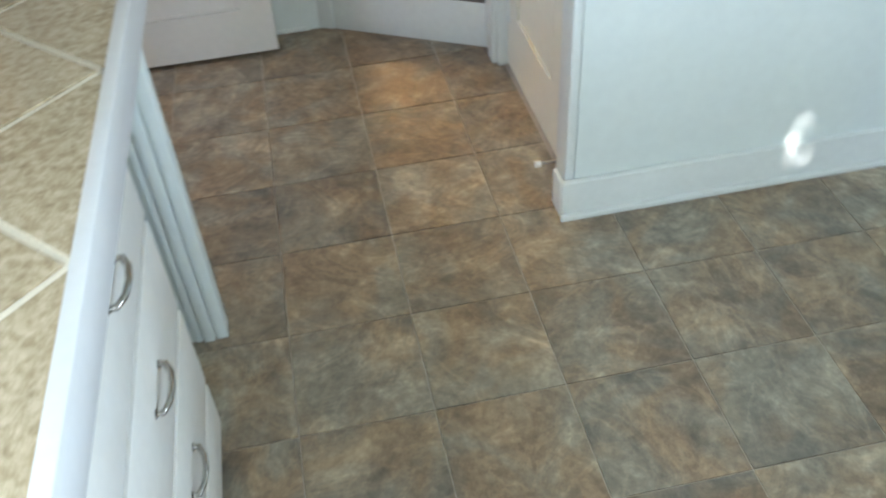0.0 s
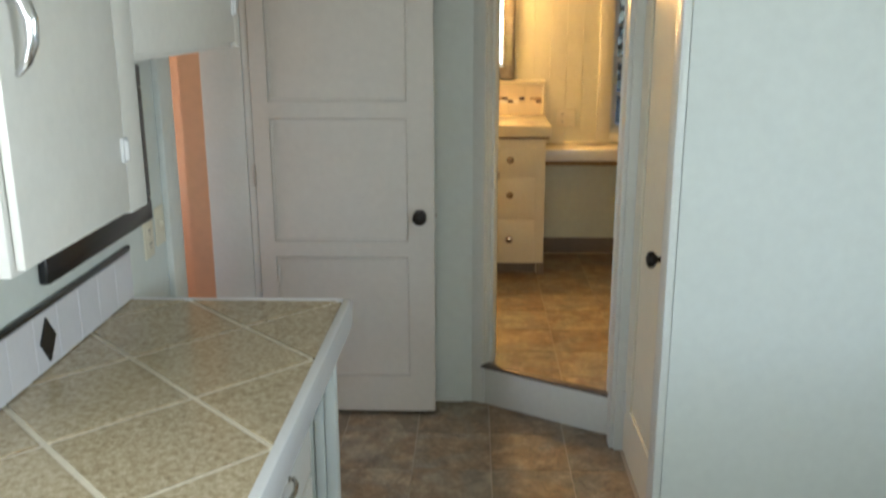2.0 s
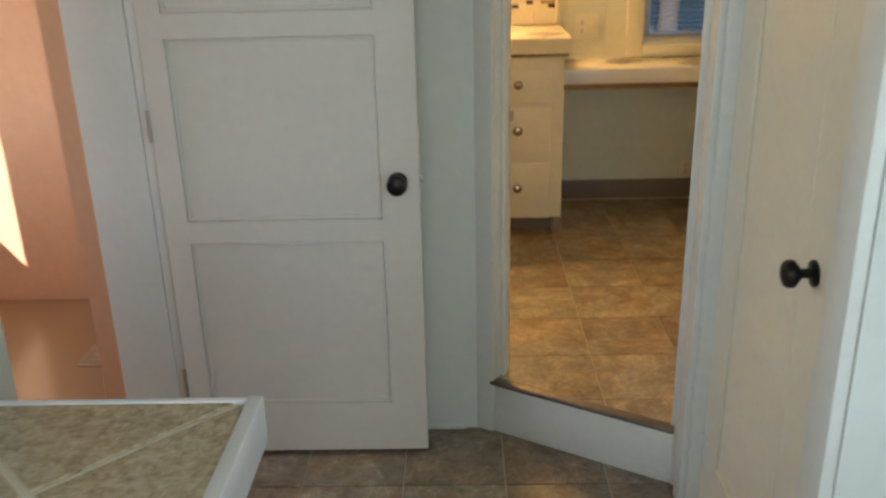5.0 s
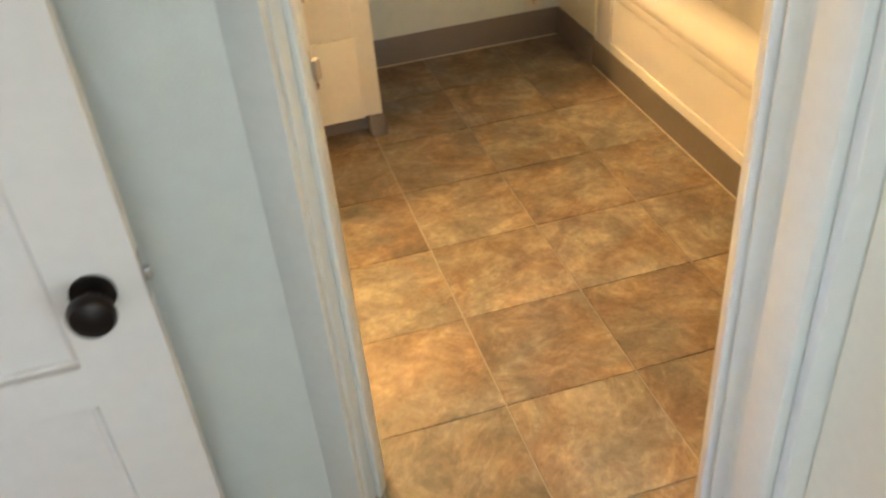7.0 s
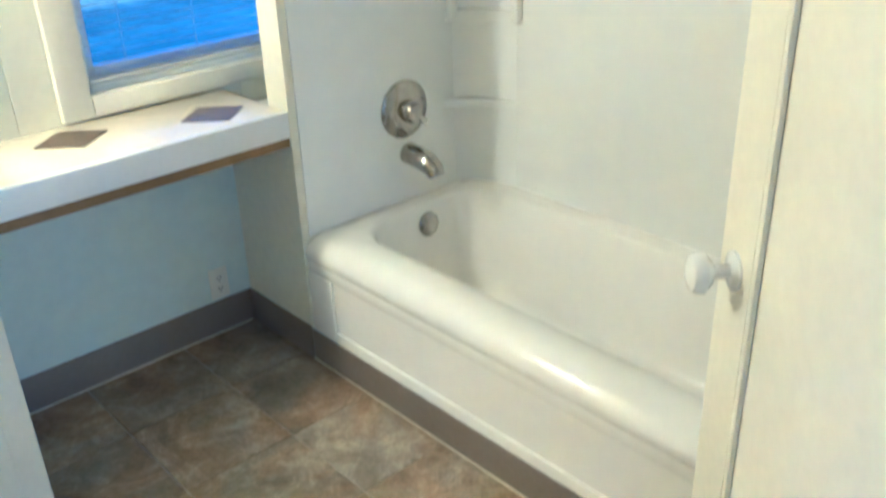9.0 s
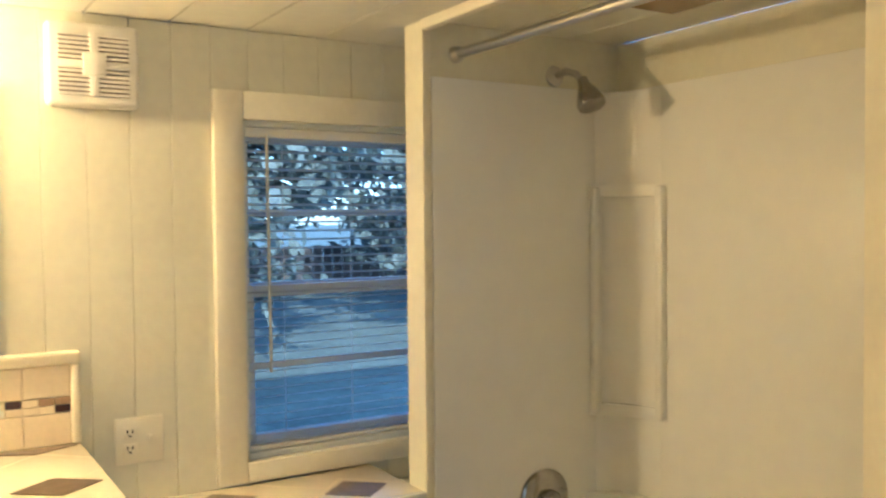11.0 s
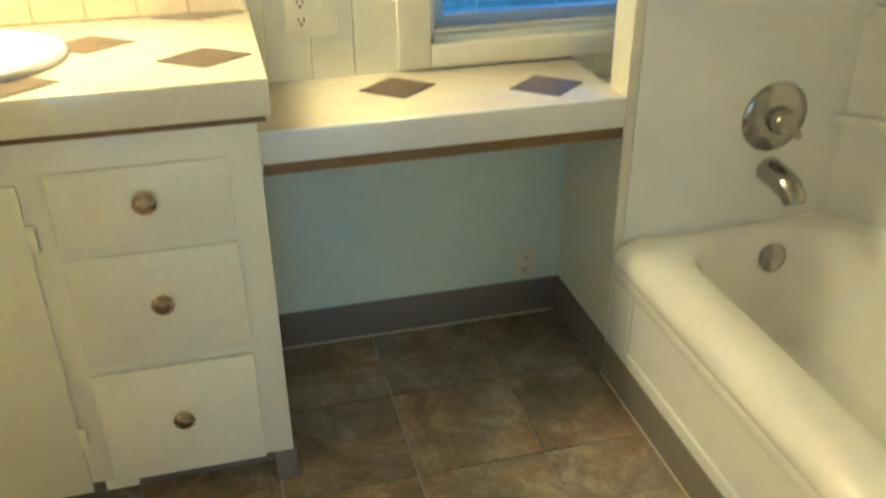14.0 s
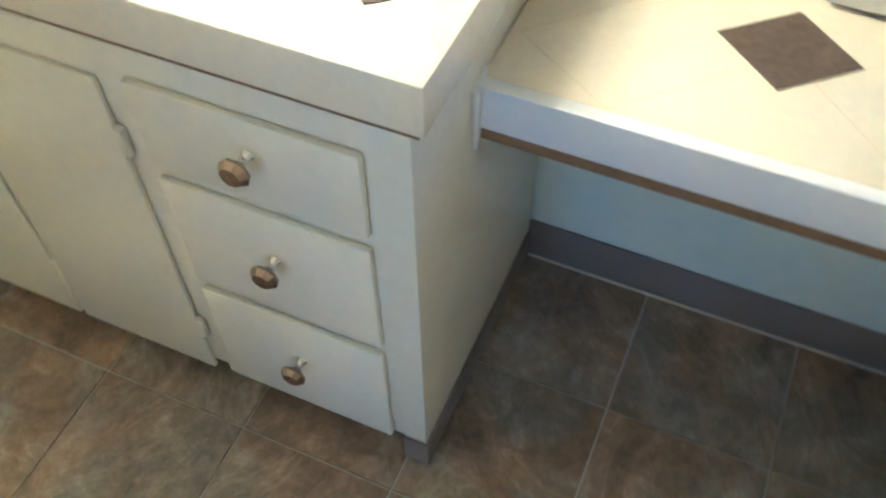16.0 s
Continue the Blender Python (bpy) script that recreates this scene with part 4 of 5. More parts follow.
for x0, x1 in ((-0.345, -0.062), (-0.66, -0.355), (-1.02, -0.69)):
    dr = part("cabinet_door", abox(x0, x1, VF - 0.010, VF, 0.245, 0.928, 0.004), M_BATHCAB, va)
    for z in (0.36, 0.80):
        part("hinge", abox(x1 - 0.002, x1 + 0.014, VF - 0.014, VF - 0.002, z, z + 0.05, 0.003), M_BATHCAB, dr)


def diamond(x, y, z, rx, ry):
    return prism(bmesh.new(), [(x + rx, y), (x, y + ry), (x - rx, y), (x, y - ry)], z, z + 0.0015)


part("substrate_edge", abox(BX0, 0.362, 2.900, 2.914, VT - 0.079, VT - 0.0685, 0.001), material("raw_board_edge", (0.20, 0.12, 0.05), 0.7, 0, 20, 0.2), va, "thin raw brown board edge under the top")
vtop = thing("bath_countertop", (-0.4, 3.15, VT - 0.068), "ivory tiled vanity top with brown diamond insets", "countertop")
part("slab", abox(BX0, 0.372, 2.892, BY - 0.009, VT - 0.068, VT, 0.005), M_IVORYTILE, vtop)
for c in range(-7, 8):
    # thin diagonal joints
    c0_ = 3.04 - 0.27 + c * 0.30
    for sgn, cc in ((1, c0_), (-1, 3.04 + 0.27 + c * 0.30)):
        xa, xb = BX0 + 0.01, 0.366
        lo, hi = 2.90, BY - 0.03
        f = lambda yy: sgn * (yy - cc)
        xs = sorted([f(lo), f(hi)])
        xa, xb = max(xa, xs[0]), min(xb, xs[1])
        if xb - xa > 0.03:
            p0, p1 = Vector((xa, sgn * xa + cc, VT)), Vector((xb, sgn * xb + cc, VT))
            w = (p1 - p0).normalized().cross(Vector((0, 0, 1))) * 0.0016
            bm = bmesh.new()
            bm.faces.new([bm.verts.new(v + Vector((0, 0, 0.0006))) for v in (p0 + w, p1 + w, p1 - w, p0 - w)])
            part("joint_line", bm, M_IVGROUT, vtop, smooth=None)
for x, y in ((0.27, 3.045), (0.06, 3.20), (-0.05, 2.965), (-0.36, 2.97), (-0.48, 3.20), (-0.70, 3.045)):
    part("diamond_tile", diamond(x, y, VT + 0.0005, 0.085, 0.068), M_DIAMOND, vtop)
part("diamond_tile", prism(bmesh.new(), [(0.36, 3.383), (0.17, 3.383), (0.265, 3.335)], VT + 0.0005, VT + 0.002), M_DIAMOND, vtop)

# basin
bx, by_ = -0.205, 3.13
bas = thing("vanity_basin", (bx, by_, VT), "oval white porcelain drop-in basin on the vanity top", "basin")


def oval(rx, ry, z, n=48):
    return [(bx + rx * math.cos(2 * math.pi * k / n), by_ + ry * math.sin(2 * math.pi * k / n), z) for k in range(n)]


part("bowl", bowl([oval(0.235, 0.185, VT + 0.002), oval(0.236, 0.186, VT + 0.012), oval(0.225, 0.176, VT + 0.021), oval(0.205, 0.158, VT + 0.020), oval(0.192, 0.146, VT + 0.008), oval(0.17, 0.125, VT - 0.02), oval(0.11, 0.08, VT - 0.055), oval(0.04, 0.03, VT - 0.064)]), M_PORC, bas, smooth=60)
fa = thing("basin_faucet", (bx, 3.30, VT), "chrome widespread faucet with two lever handles", "faucet")
fy = 3.305
part("spout_base", lathe(bmesh.new(), [(0.026, 0.0), (0.026, 0.01), (0.018, 0.03), (0.013, 0.06), (0.010, 0.075)], Matrix.Translation((bx - 0.02, fy, VT))), M_CHROME, fa)
part("spout", tube(bmesh.new(), [(bx - 0.02, fy, VT + 0.06)] + [(bx - 0.02, fy - 0.05 + 0.05 * math.cos(a), VT + 0.14 + 0.05 * math.sin(a)) for a in (0, 0.5, 1.0, 1.57, 2.1, 2.6, 3.0)] + [(bx - 0.02, fy - 0.102, VT + 0.125)], 0.010, 12), M_CHROME, fa)
for hx in (bx - 0.095, bx + 0.045):
    ho = part("handle_base", lathe(bmesh.new(), [(0.025, 0.0), (0.025, 0.012), (0.020, 0.03), (0.014, 0.055), (0.012, 0.066)], Matrix.Translation((hx, fy, VT))), M_CHROME, fa)
    part("lever", abox(hx - 0.032, hx + 0.032, fy - 0.012, fy + 0.012, VT + 0.066, VT + 0.078, 0.005), M_CHROME, ho)

# vanity splash
sp = thing("vanity_backsplash", (-0.4, 3.40, VT), "beige tile splash with a mosaic band and ivory border", "backsplash")
SPR, SPT = 0.372, 1.303
part("bed", abox(BX0, SPR - 0.004, PF - 0.010, PF - 0.001, VT + 0.001, SPT - 0.004), M_IVGROUT, sp)
SY = PF - 0.010
me1 = mesh_of("tile", abox(0.0012, 0.1028, -0.006, 0, 0, 0.074, 0.0015, 1), M_SPLASHTILE)
me2 = mesh_of("tile", abox(0.0012, 0.1028, -0.006, 0, 0, 0.072, 0.0015, 1), M_SPLASHTILE)
x = SPR - 0.022
while x > BX0 + 0.1:
    x -= 0.104
    for me, z in ((me1, VT + 0.002), (me2, VT + 0.116)):
        ob = new("tile", me)
        ob.parent = sp
        ob.matrix_parent_inverse = world_of(sp).inverted()
        ob.matrix_basis = Matrix.Translation((x, SY, z))
chips = {m_.name: mesh_of("mosaic_tile", abox(0.0008, 0.0342, -0.006, 0, 0.0006, 0.0174, 0.001, 1), m_) for m_ in (M_MOSDARK, M_MOSMID, M_MOSWHITE, M_SPLASHTILE)}
rng = random.Random(5)
x = SPR - 0.022
while x > BX0 + 0.05:
    x -= 0.035
    for row in (0, 1):
        pick = rng.choice(("mosaic_white_tile", "mosaic_dark_tile", "mosaic_tan_tile", "backsplash_tile", "mosaic_dark_tile", "backsplash_tile"))
        ob = new("mosaic_tile", chips[pick])
        ob.parent = sp
        ob.matrix_parent_inverse = world_of(sp).inverted()
        ob.matrix_basis = Matrix.Translation((x, SY, VT + 0.078 + row * 0.018))
part("border", abox(BX0, SPR, PF - 0.026, PF - 0.001, VT + 0.190, SPT, 0.008, 3), M_IVORYTILE, sp, "rounded ivory border tile")
part("border", abox(SPR - 0.022, SPR, PF - 0.0255, PF - 0.001, VT + 0.001, VT + 0.190, 0.008, 3), M_IVORYTILE, sp, "rounded ivory border tile")

# framed mirror over the vanity
mi = thing("vanity_mirror", (-0.21, PF, 1.31), "mirror in a wide carved silver frame with beading", "mirror")
MX0, MX1, MZ0, MZ1, MF = -0.60, 0.178, 1.308, 1.922, 0.075
part("glass", abox(MX0 + 0.05, MX1 - 0.05, PF - 0.014, PF - 0.006, MZ0 + 0.05, MZ1 - 0.05), M_MIRROR, mi)
M_CARVED = material("carved_pewter", (0.30, 0.27, 0.24), 0.32, 0.85, 30, 0.35, 1.0, 55)
for d in ((MX0, MX1, MZ0, MZ0 + MF), (MX0, MX1, MZ1 - MF, MZ1), (MX0, MX0 + MF, MZ0 + MF, MZ1 - MF), (MX1 - MF, MX1, MZ0 + MF, MZ1 - MF)):
    part("frame_rail", abox(d[0], d[1], PF - 0.028, PF - 0.001, d[2], d[3], 0.006), M_CARVED, mi)
me = mesh_of("bead", lathe(bmesh.new(), [(0.002, -0.0055), (0.0055, -0.003), (0.0062, 0), (0.0055, 0.003), (0.002, 0.0055)], None, 8), M_CHROME, 60)
scroll = bmesh.new()
tube(scroll, [(0.020 * math.cos(a) * (1 - a / 9), 0, 0.020 * math.sin(a) * (1 - a / 9)) for a in [k * 0.55 for k in range(15)]], [0.0045 - 0.0002 * k for k in range(15)], 6)
SC = mesh_of("scroll", scroll, M_CARVED, 60)


def along(n_, x0, z0, x1, z1, mesh, yy, parent, spin=0):
    for k in range(n_):
        f_ = (k + 0.5) / n_
        ob = new(mesh.name.split(".")[0], mesh)
        ob.parent = parent
        ob.matrix_parent_inverse = world_of(parent).inverted()
        ob.matrix_basis = pose(x0 + (x1 - x0) * f_, yy, z0 + (z1 - z0) * f_, 0, spin + 180 * (k % 2), 0)


ix0, ix1, iz0, iz1 = MX0 + MF - 0.008, MX1 - MF + 0.008, MZ0 + MF - 0.008, MZ1 - MF + 0.008
along(46, ix0, iz0, ix1, iz0, me, PF - 0.030, mi)
along(36, ix1, iz0, ix1, iz1, me, PF - 0.030, mi)
along(46, ix0, iz1, ix1, iz1, me, PF - 0.030, mi)
along(16, MX0 + 0.03, MZ0 + 0.033, MX1 - 0.03, MZ0 + 0.033, SC, PF - 0.028, mi)
along(16, MX0 + 0.03, MZ1 - 0.033, MX1 - 0.03, MZ1 - 0.033, SC, PF - 0.028, mi)
along(11, MX1 - 0.033, MZ0 + 0.07, MX1 - 0.033, MZ1 - 0.07, SC, PF - 0.028, mi, 90)

# vanity light
vl = thing("vanity_light", (-0.21, PF, 1.99), "brass vanity light bar with lit frosted glass shades", "wall light")
part("backplate", abox(-0.30, -0.12, PF - 0.018, PF, 1.975, 2.065, 0.01, 3), M_BRASS, vl)
part("bar", tube(bmesh.new(), [(-0.50, PF - 0.115, 2.02), (0.08, PF - 0.115, 2.02)], 0.009), M_BRASS, vl)
part("arm", tube(bmesh.new(), [(-0.21, PF - 0.01, 2.02), (-0.21, PF - 0.115, 2.02)], 0.010), M_BRASS, vl)
for x in (-0.41, -0.21, -0.01):
    sh = part("shade", lathe(bmesh.new(), [(0.022, 0.0), (0.030, -0.02), (0.052, -0.06), (0.066, -0.085), (0.068, -0.088), (0.062, -0.088), (0.048, -0.06), (0.02, -0.012)], Matrix.Translation((x, PF - 0.115, 2.005))), M_SHADE, vl, "glowing frosted glass bell shade")
    sh.visible_shadow = False
    part("socket_cup", lathe(bmesh.new(), [(0.012, 0.02), (0.024, 0.012), (0.026, 0.0), (0.020, -0.006)], Matrix.Translation((x, PF - 0.115, 2.008))), M_BRASS, vl)
for x in (-0.115, 0.045):
    part("finial", lathe(bmesh.new(), [(0.001, -0.022), (0.010, -0.010), (0.012, 0.0), (0.006, 0.010), (0.009, 0.014), (0.001, 0.02)], Matrix.Translation((x, PF - 0.115, 2.01)), 14), M_BRASS, vl)

wall_plate("bath_outlet", pose(0.507, PF, 1.068), "double", "ivory outlet and switch plate beside the window")
o2 = wall_plate("low_outlet", pose(1.037, PF, 0.347), "single", "ivory outlet plate low under the shelf")
o2.matrix_basis = o2.matrix_basis @ Matrix.Diagonal((0.85, 1, 0.85, 1))

# ---------------------------------------------------------------- nook shelf
ns = thing("nook_shelf", (0.75, 3.25, 0.845), "ivory tiled shelf under the window with brown diamonds", "shelf")
part("front_edge", abox(VR + 0.003, NOOK - 0.001, FAUCET - 0.004, FAUCET + 0.018, 0.845, 0.914, 0.004), M_EDGE, ns, "white painted shelf front")
part("top", abox(VR + 0.003, NOOK - 0.001, FAUCET + 0.0185, PF - 0.001, 0.845, 0.912, 0.001), M_IVORYTILE, ns)
# plywood brown made darker, with the shelf's shade put into the colour
part("underside", abox(VR + 0.003, NOOK - 0.001, FAUCET + 0.006, PF - 0.001, 0.818, 0.8445), material("raw_plywood_shaded", (0.22, 0.14, 0.06), 0.6, 0, 14, 0.2, 0.2, 60), ns, "bare brown plywood underside, darkened as in shade")
for p0, p1 in (((0.36, 3.20), (0.50, 3.11)), ((0.36, 3.20), (0.56, 3.40)), ((0.50, 3.11), (0.675, 3.285)), ((0.56, 3.40), (0.82, 3.14)), ((0.79, 3.11), (1.0, 3.32)), ((1.0, 3.32), (1.14, 3.19)), ((0.80, 3.38), (0.95, 3.25))):
    a, b = Vector((*p0, 0.9126)), Vector((*p1, 0.9126))
    w = (b - a).normalized().cross(Vector((0, 0, 1))) * 0.0015
    bm = bmesh.new()
    bm.faces.new([bm.verts.new(v) for v in (a + w, b + w, b - w, a - w)])
    part("joint_line", bm, M_IVGROUT, ns, smooth=None)
for x, y in ((0.675, 3.295), (1.0, 3.215)):
    part("diamond_tile", diamond(x, y, 0.9125, 0.088, 0.078), M_DIAMOND, ns)

part("caulk", tube(bmesh.new(), [(VR + 0.002, FAUCET + 0.004, 0.80), (VR + 0.003, FAUCET - 0.001, 0.85), (VR + 0.004, FAUCET - 0.004, 0.905), (VR + 0.001, FAUCET + 0.03, 0.915)], [0.004, 0.008, 0.009, 0.004], 10), M_EDGE, ns, "smeared white caulk at the shelf end")
# vinyl cove base
for nm, d in (("baseboard_nook_back", (VR + 0.001, NOOK - 0.006, PF - 0.006, PF - 0.0005, BZ, 0.292)), ("baseboard_nook_side", (NOOK - 0.006, NOOK - 0.0005, FAUCET, PF - 0.0005, BZ, 0.292)),
              ("baseboard_tub", (NOOK - 0.002, NOOK + 0.004, TUBEND, FAUCET - 0.0005, BZ, 0.282)), ("baseboard_vanity", (VR + 0.0005, VR + 0.0055, VF, PF - 0.0065, BZ, 0.262)), ("baseboard_vanity_foot", (0.305, VR + 0.0055, VF - 0.0055, VF - 0.0005, BZ, 0.262))):
    structure(nm, abox(*d, bev=0.0015), M_COVE, "grey vinyl cove base", "baseboard", 40)
for nm, d in (("trim_nook_caulk", (VR + 0.006, NOOK - 0.012, PF - 0.0115, PF - 0.0065, BZ, BZ + 0.004)), ("trim_tub_caulk", (NOOK - 0.007, NOOK - 0.0025, TUBEND, FAUCET - 0.0005, BZ, BZ + 0.003))):
    structure(nm, abox(*d, bev=0.001), M_IVGROUT, "pale caulk line where the cove meets the floor", "trim", 40)
structure("trim_nook_corner", abox(NOOK - 0.004, NOOK + 0.020, FAUCET - 0.006, FAUCET - 0.0005, 0.575, BTOP - 0.02, 0.002), M_BATHCAB, "ivory corner strip at the tub wall", "trim", 40)
structure("trim_tub_ceiling", abox(NOOK - 0.012, NOOK + 0.014, TUBEND, FAUCET - 0.0065, BTOP - 0.028, BTOP - 0.0005, 0.004), M_BATHCAB, "cream ceiling trim over the tub edge", "trim", 40)

# ---------------------------------------------------------------- tub and surround
tub = thing("bathtub", (1.47, 2.3, BZ), "white enamel alcove bathtub with a recessed apron panel", "bathtub")
RZ = 0.566
x0, x1, y0, y1 = NOOK + 0.006, TUBX - 0.001, TUBEND + 0.001, FAUCET - 0.001
part("apron", box(box(box(box(abox(x0 + 0.008, x0 + 0.03, y0, y1, BZ, 0.50), x0, x0 + 0.0085, y0, y1, 0.465, 0.500, 0.003), x0, x0 + 0.0085, y0, y0 + 0.08, BZ, 0.4645, 0.003), x0, x0 + 0.0085, y1 - 0.10, y1, BZ, 0.4645, 0.003), x0, x0 + 0.0085, y0 + 0.0805, y1 - 0.1005, BZ, 0.31, 0.003), M_TUB, tub)


def tring(dx0, dx1, dy0, dy1, r, z):
    return [(x, y, z) for x, y in rounded(x0 + dx0, x1 - dx1, y0 + dy0, y1 - dy1, r, 8)]


part("basin", bowl([tring(-0.002, 0, 0, 0, 0.004, 0.500), tring(-0.006, 0, 0, 0, 0.006, 0.512), tring(-0.006, 0, 0, 0, 0.010, 0.528), tring(0.004, 0.0, 0.0, 0.0, 0.016, 0.548), tring(0.020, 0.002, 0.002, 0.002, 0.03, 0.561), tring(0.040, 0.004, 0.004, 0.004, 0.04, RZ),
                    tring(0.115, 0.05, 0.07, 0.05, 0.12, RZ - 0.002), tring(0.128, 0.06, 0.085, 0.06, 0.13, RZ - 0.015), tring(0.145, 0.075, 0.16, 0.075, 0.13, 0.42), tring(0.165, 0.10, 0.26, 0.10, 0.12, 0.27), tring(0.20, 0.13, 0.32, 0.14, 0.10, 0.245)]), M_TUB, tub, smooth=50)
of = part("overflow_plate", lathe(bmesh.new(), [(0.036, 0), (0.036, 0.004), (0.028, 0.011), (0.001, 0.013)], Matrix.Translation((1.522, FAUCET - 0.072, 0.50)) @ pose(0, 0, 0, 82), 28), M_DARKCHROME, tub, "round dull chrome overflow plate")
part("drain", lathe(bmesh.new(), [(0.03, 0), (0.03, 0.004), (0.01, 0.006), (0.001, 0.006)], Matrix.Translation((1.52, 2.85, 0.2455)), 20), M_CHROME, tub)

su = thing("shower_surround", (1.47, 2.3, RZ), "glossy white shower wall panels with moulded corner shelves", "shower surround")
STP = 1.962
part("panel", abox(NOOK + 0.021, TUBX - 0.007, FAUCET - 0.007, FAUCET - 0.0005, RZ - 0.003, STP, 0.002), M_SURROUND, su)
part("panel", abox(TUBX - 0.007, TUBX - 0.0005, TUBEND + 0.008, FAUCET - 0.0005, RZ - 0.003, STP, 0.002), M_SURROUND, su)
part("panel", abox(NOOK + 0.02, TUBX - 0.007, TUBEND + 0.0005, TUBEND + 0.007, RZ - 0.003, STP, 0.002), M_SURROUND, su)
# corner column with tall niche and soap ledge
cxs = [(TUBX - 0.095, FAUCET - 0.0075), (TUBX - 0.080, FAUCET - 0.014), (TUBX - 0.042, FAUCET - 0.042), (TUBX - 0.018, FAUCET - 0.10), (TUBX - 0.0075, FAUCET - 0.175)]
part("corner_panel", prism(bmesh.new(), cxs + [(TUBX - 0.0075, FAUCET - 0.0075)], RZ - 0.002, STP - 0.004), M_SURROUND, su, smooth=60)


def corner_rail(za, zb, out):
    """A ledge that follows the corner."""
    inner = [Vector((x, y)) for x, y in cxs]
    c = Vector((TUBX - 0.0075, FAUCET - 0.0075))
    outer = [p + (p - c).normalized() * out if i not in (0, 4) else p + Vector((-out, 0)) * (i == 0) + Vector((0, -out)) * (i == 4) for i, p in enumerate(inner)]
    return prism(bmesh.new(), [(p.x, p.y) for p in inner] + [(p.x, p.y) for p in reversed(outer)], za, zb)


for za, zb, o in ((1.045, 1.078, 0.026), (1.662, 1.695, 0.026), (0.803, 0.826, 0.04)):
    part("ledge", corner_rail(za, zb, o), M_SURROUND, su, smooth=60)
for px, py in (cxs[0], cxs[4]):
    part("niche_post", abox(px - 0.020, px + 0.008, py - 0.020, py + 0.006, 1.05, 1.69, 0.007), M_SURROUND, su)

mx = thing("tub_valve", (1.505, FAUCET, 0.835), "round chrome shower valve with a lever handle", "valve")
VM = Matrix.Translation((1.505, FAUCET - 0.0075, 0.835)) @ pose(0, 0, 0, 90)
part("escutcheon", lathe(bmesh.new(), [(0.082, 0), (0.082, 0.004), (0.074, 0.012), (0.045, 0.018), (0.032, 0.02)], VM, 40), M_DARKCHROME, mx)
part("handle_hub", lathe(bmesh.new(), [(0.032, 0.018), (0.030, 0.04), (0.024, 0.052), (0.001, 0.056)], VM, 28), M_DARKCHROME, mx)
part("lever", abox(-0.009, 0.009, -0.060, -0.042, -0.058, 0.008, 0.005, m=Matrix.Translation((1.505, FAUCET, 0.835)) @ pose(0, 0, 0, 0, -48, 0)), M_DARKCHROME, mx)
spt = thing("tub_spout", (1.545, FAUCET, 0.69), "chrome tub spout with a down-turned tip", "spout")
part("body", tube(bmesh.new(), [(1.513, FAUCET - 0.008, 0.705), (1.513, FAUCET - 0.06, 0.701), (1.515, FAUCET - 0.090, 0.694), (1.516, FAUCET - 0.112, 0.680), (1.516, FAUCET - 0.122, 0.664)], [0.031, 0.031, 0.031, 0.028, 0.024], 20), M_DARKCHROME, spt)
shw = thing("shower_fixture", (1.555, FAUCET, 1.99), "chrome shower head on a short bent arm", "shower")
part("flange", lathe(bmesh.new(), [(0.030, 0), (0.028, 0.006), (0.012, 0.014)], Matrix.Translation((1.555, FAUCET - 0.0005, 1.992)) @ pose(0, 0, 0, 90), 24), M_NICKEL, shw)
part("arm", tube(bmesh.new(), [(1.555, FAUCET - 0.005, 1.992), (1.557, FAUCET - 0.05, 2.0), (1.56, FAUCET - 0.09, 1.985), (1.563, FAUCET - 0.115, 1.955)], 0.0095, 12), M_NICKEL, shw)
part("head", lathe(bmesh.new(), [(0.013, 0.03), (0.016, 0.01), (0.030, -0.02), (0.038, -0.045), (0.036, -0.056), (0.001, -0.058)], Matrix.Translation((1.564, FAUCET - 0.120, 1.945)) @ pose(0, 0, 0, -28), 28), M_DARKCHROME, shw)
rod = thing("curtain_rod", (1.235, 2.3, 2.02), "brushed steel shower curtain rod under the ceiling", "curtain rod")
part("tube", tube(bmesh.new(), [(1.235, TUBEND + 0.002, 2.022), (1.235, FAUCET - 0.002, 2.022)], 0.0125, 16), M_NICKEL, rod)
for y, s in ((FAUCET - 0.0005, 90), (TUBEND + 0.0005, -90)):
    part("flange", lathe(bmesh.new(), [(0.022, 0), (0.020, 0.014), (0.014, 0.02)], Matrix.Translation((1.235, y, 2.022)) @ pose(0, 0, 0, s), 20), M_NICKEL, rod)
cv = thing("ceiling_vent", (1.52, 2.62, BTOP), "small dark ceiling vent above the tub", "vent")
part("cover", abox(1.44, 1.60, 2.54, 2.70, BTOP - 0.014, BTOP - 0.0005, 0.004), M_MOSMID, cv)

# ---------------------------------------------------------------- outside
M_LAWN = material("lawn_grass", (0.12, 0.15, 0.12), 0.9, 0, 1.2, 0.5, 0.6, 30)
M_BARK = material("bark", (0.06, 0.05, 0.045), 0.9, 0, 12, 0.3, 0.6, 25)
M_LEAF = material("foliage", (0.085, 0.11, 0.10), 0.7, 0, 2, 0.5)
M_FENCE = material("weathered_fence", (0.06, 0.056, 0.055), 0.85, 0, 6, 0.3, 0.4, 30)
bm = bmesh.new()
bm.faces.new([bm.verts.new(p) for p in ((-400, BY + T, -0.4), (400, BY + T, -0.4), (400, 800, -0.4), (-400, 800, -0.4))])
bm.faces.new([bm.verts.new(p) for p in ((-400, -400, -0.4), (400, -400, -0.4), (400, BY + T, -0.4), (-400, BY + T, -0.4))])
structure("ground", bm, M_LAWN, "shaded lawn outside the house", "ground")
rng = random.Random(11)


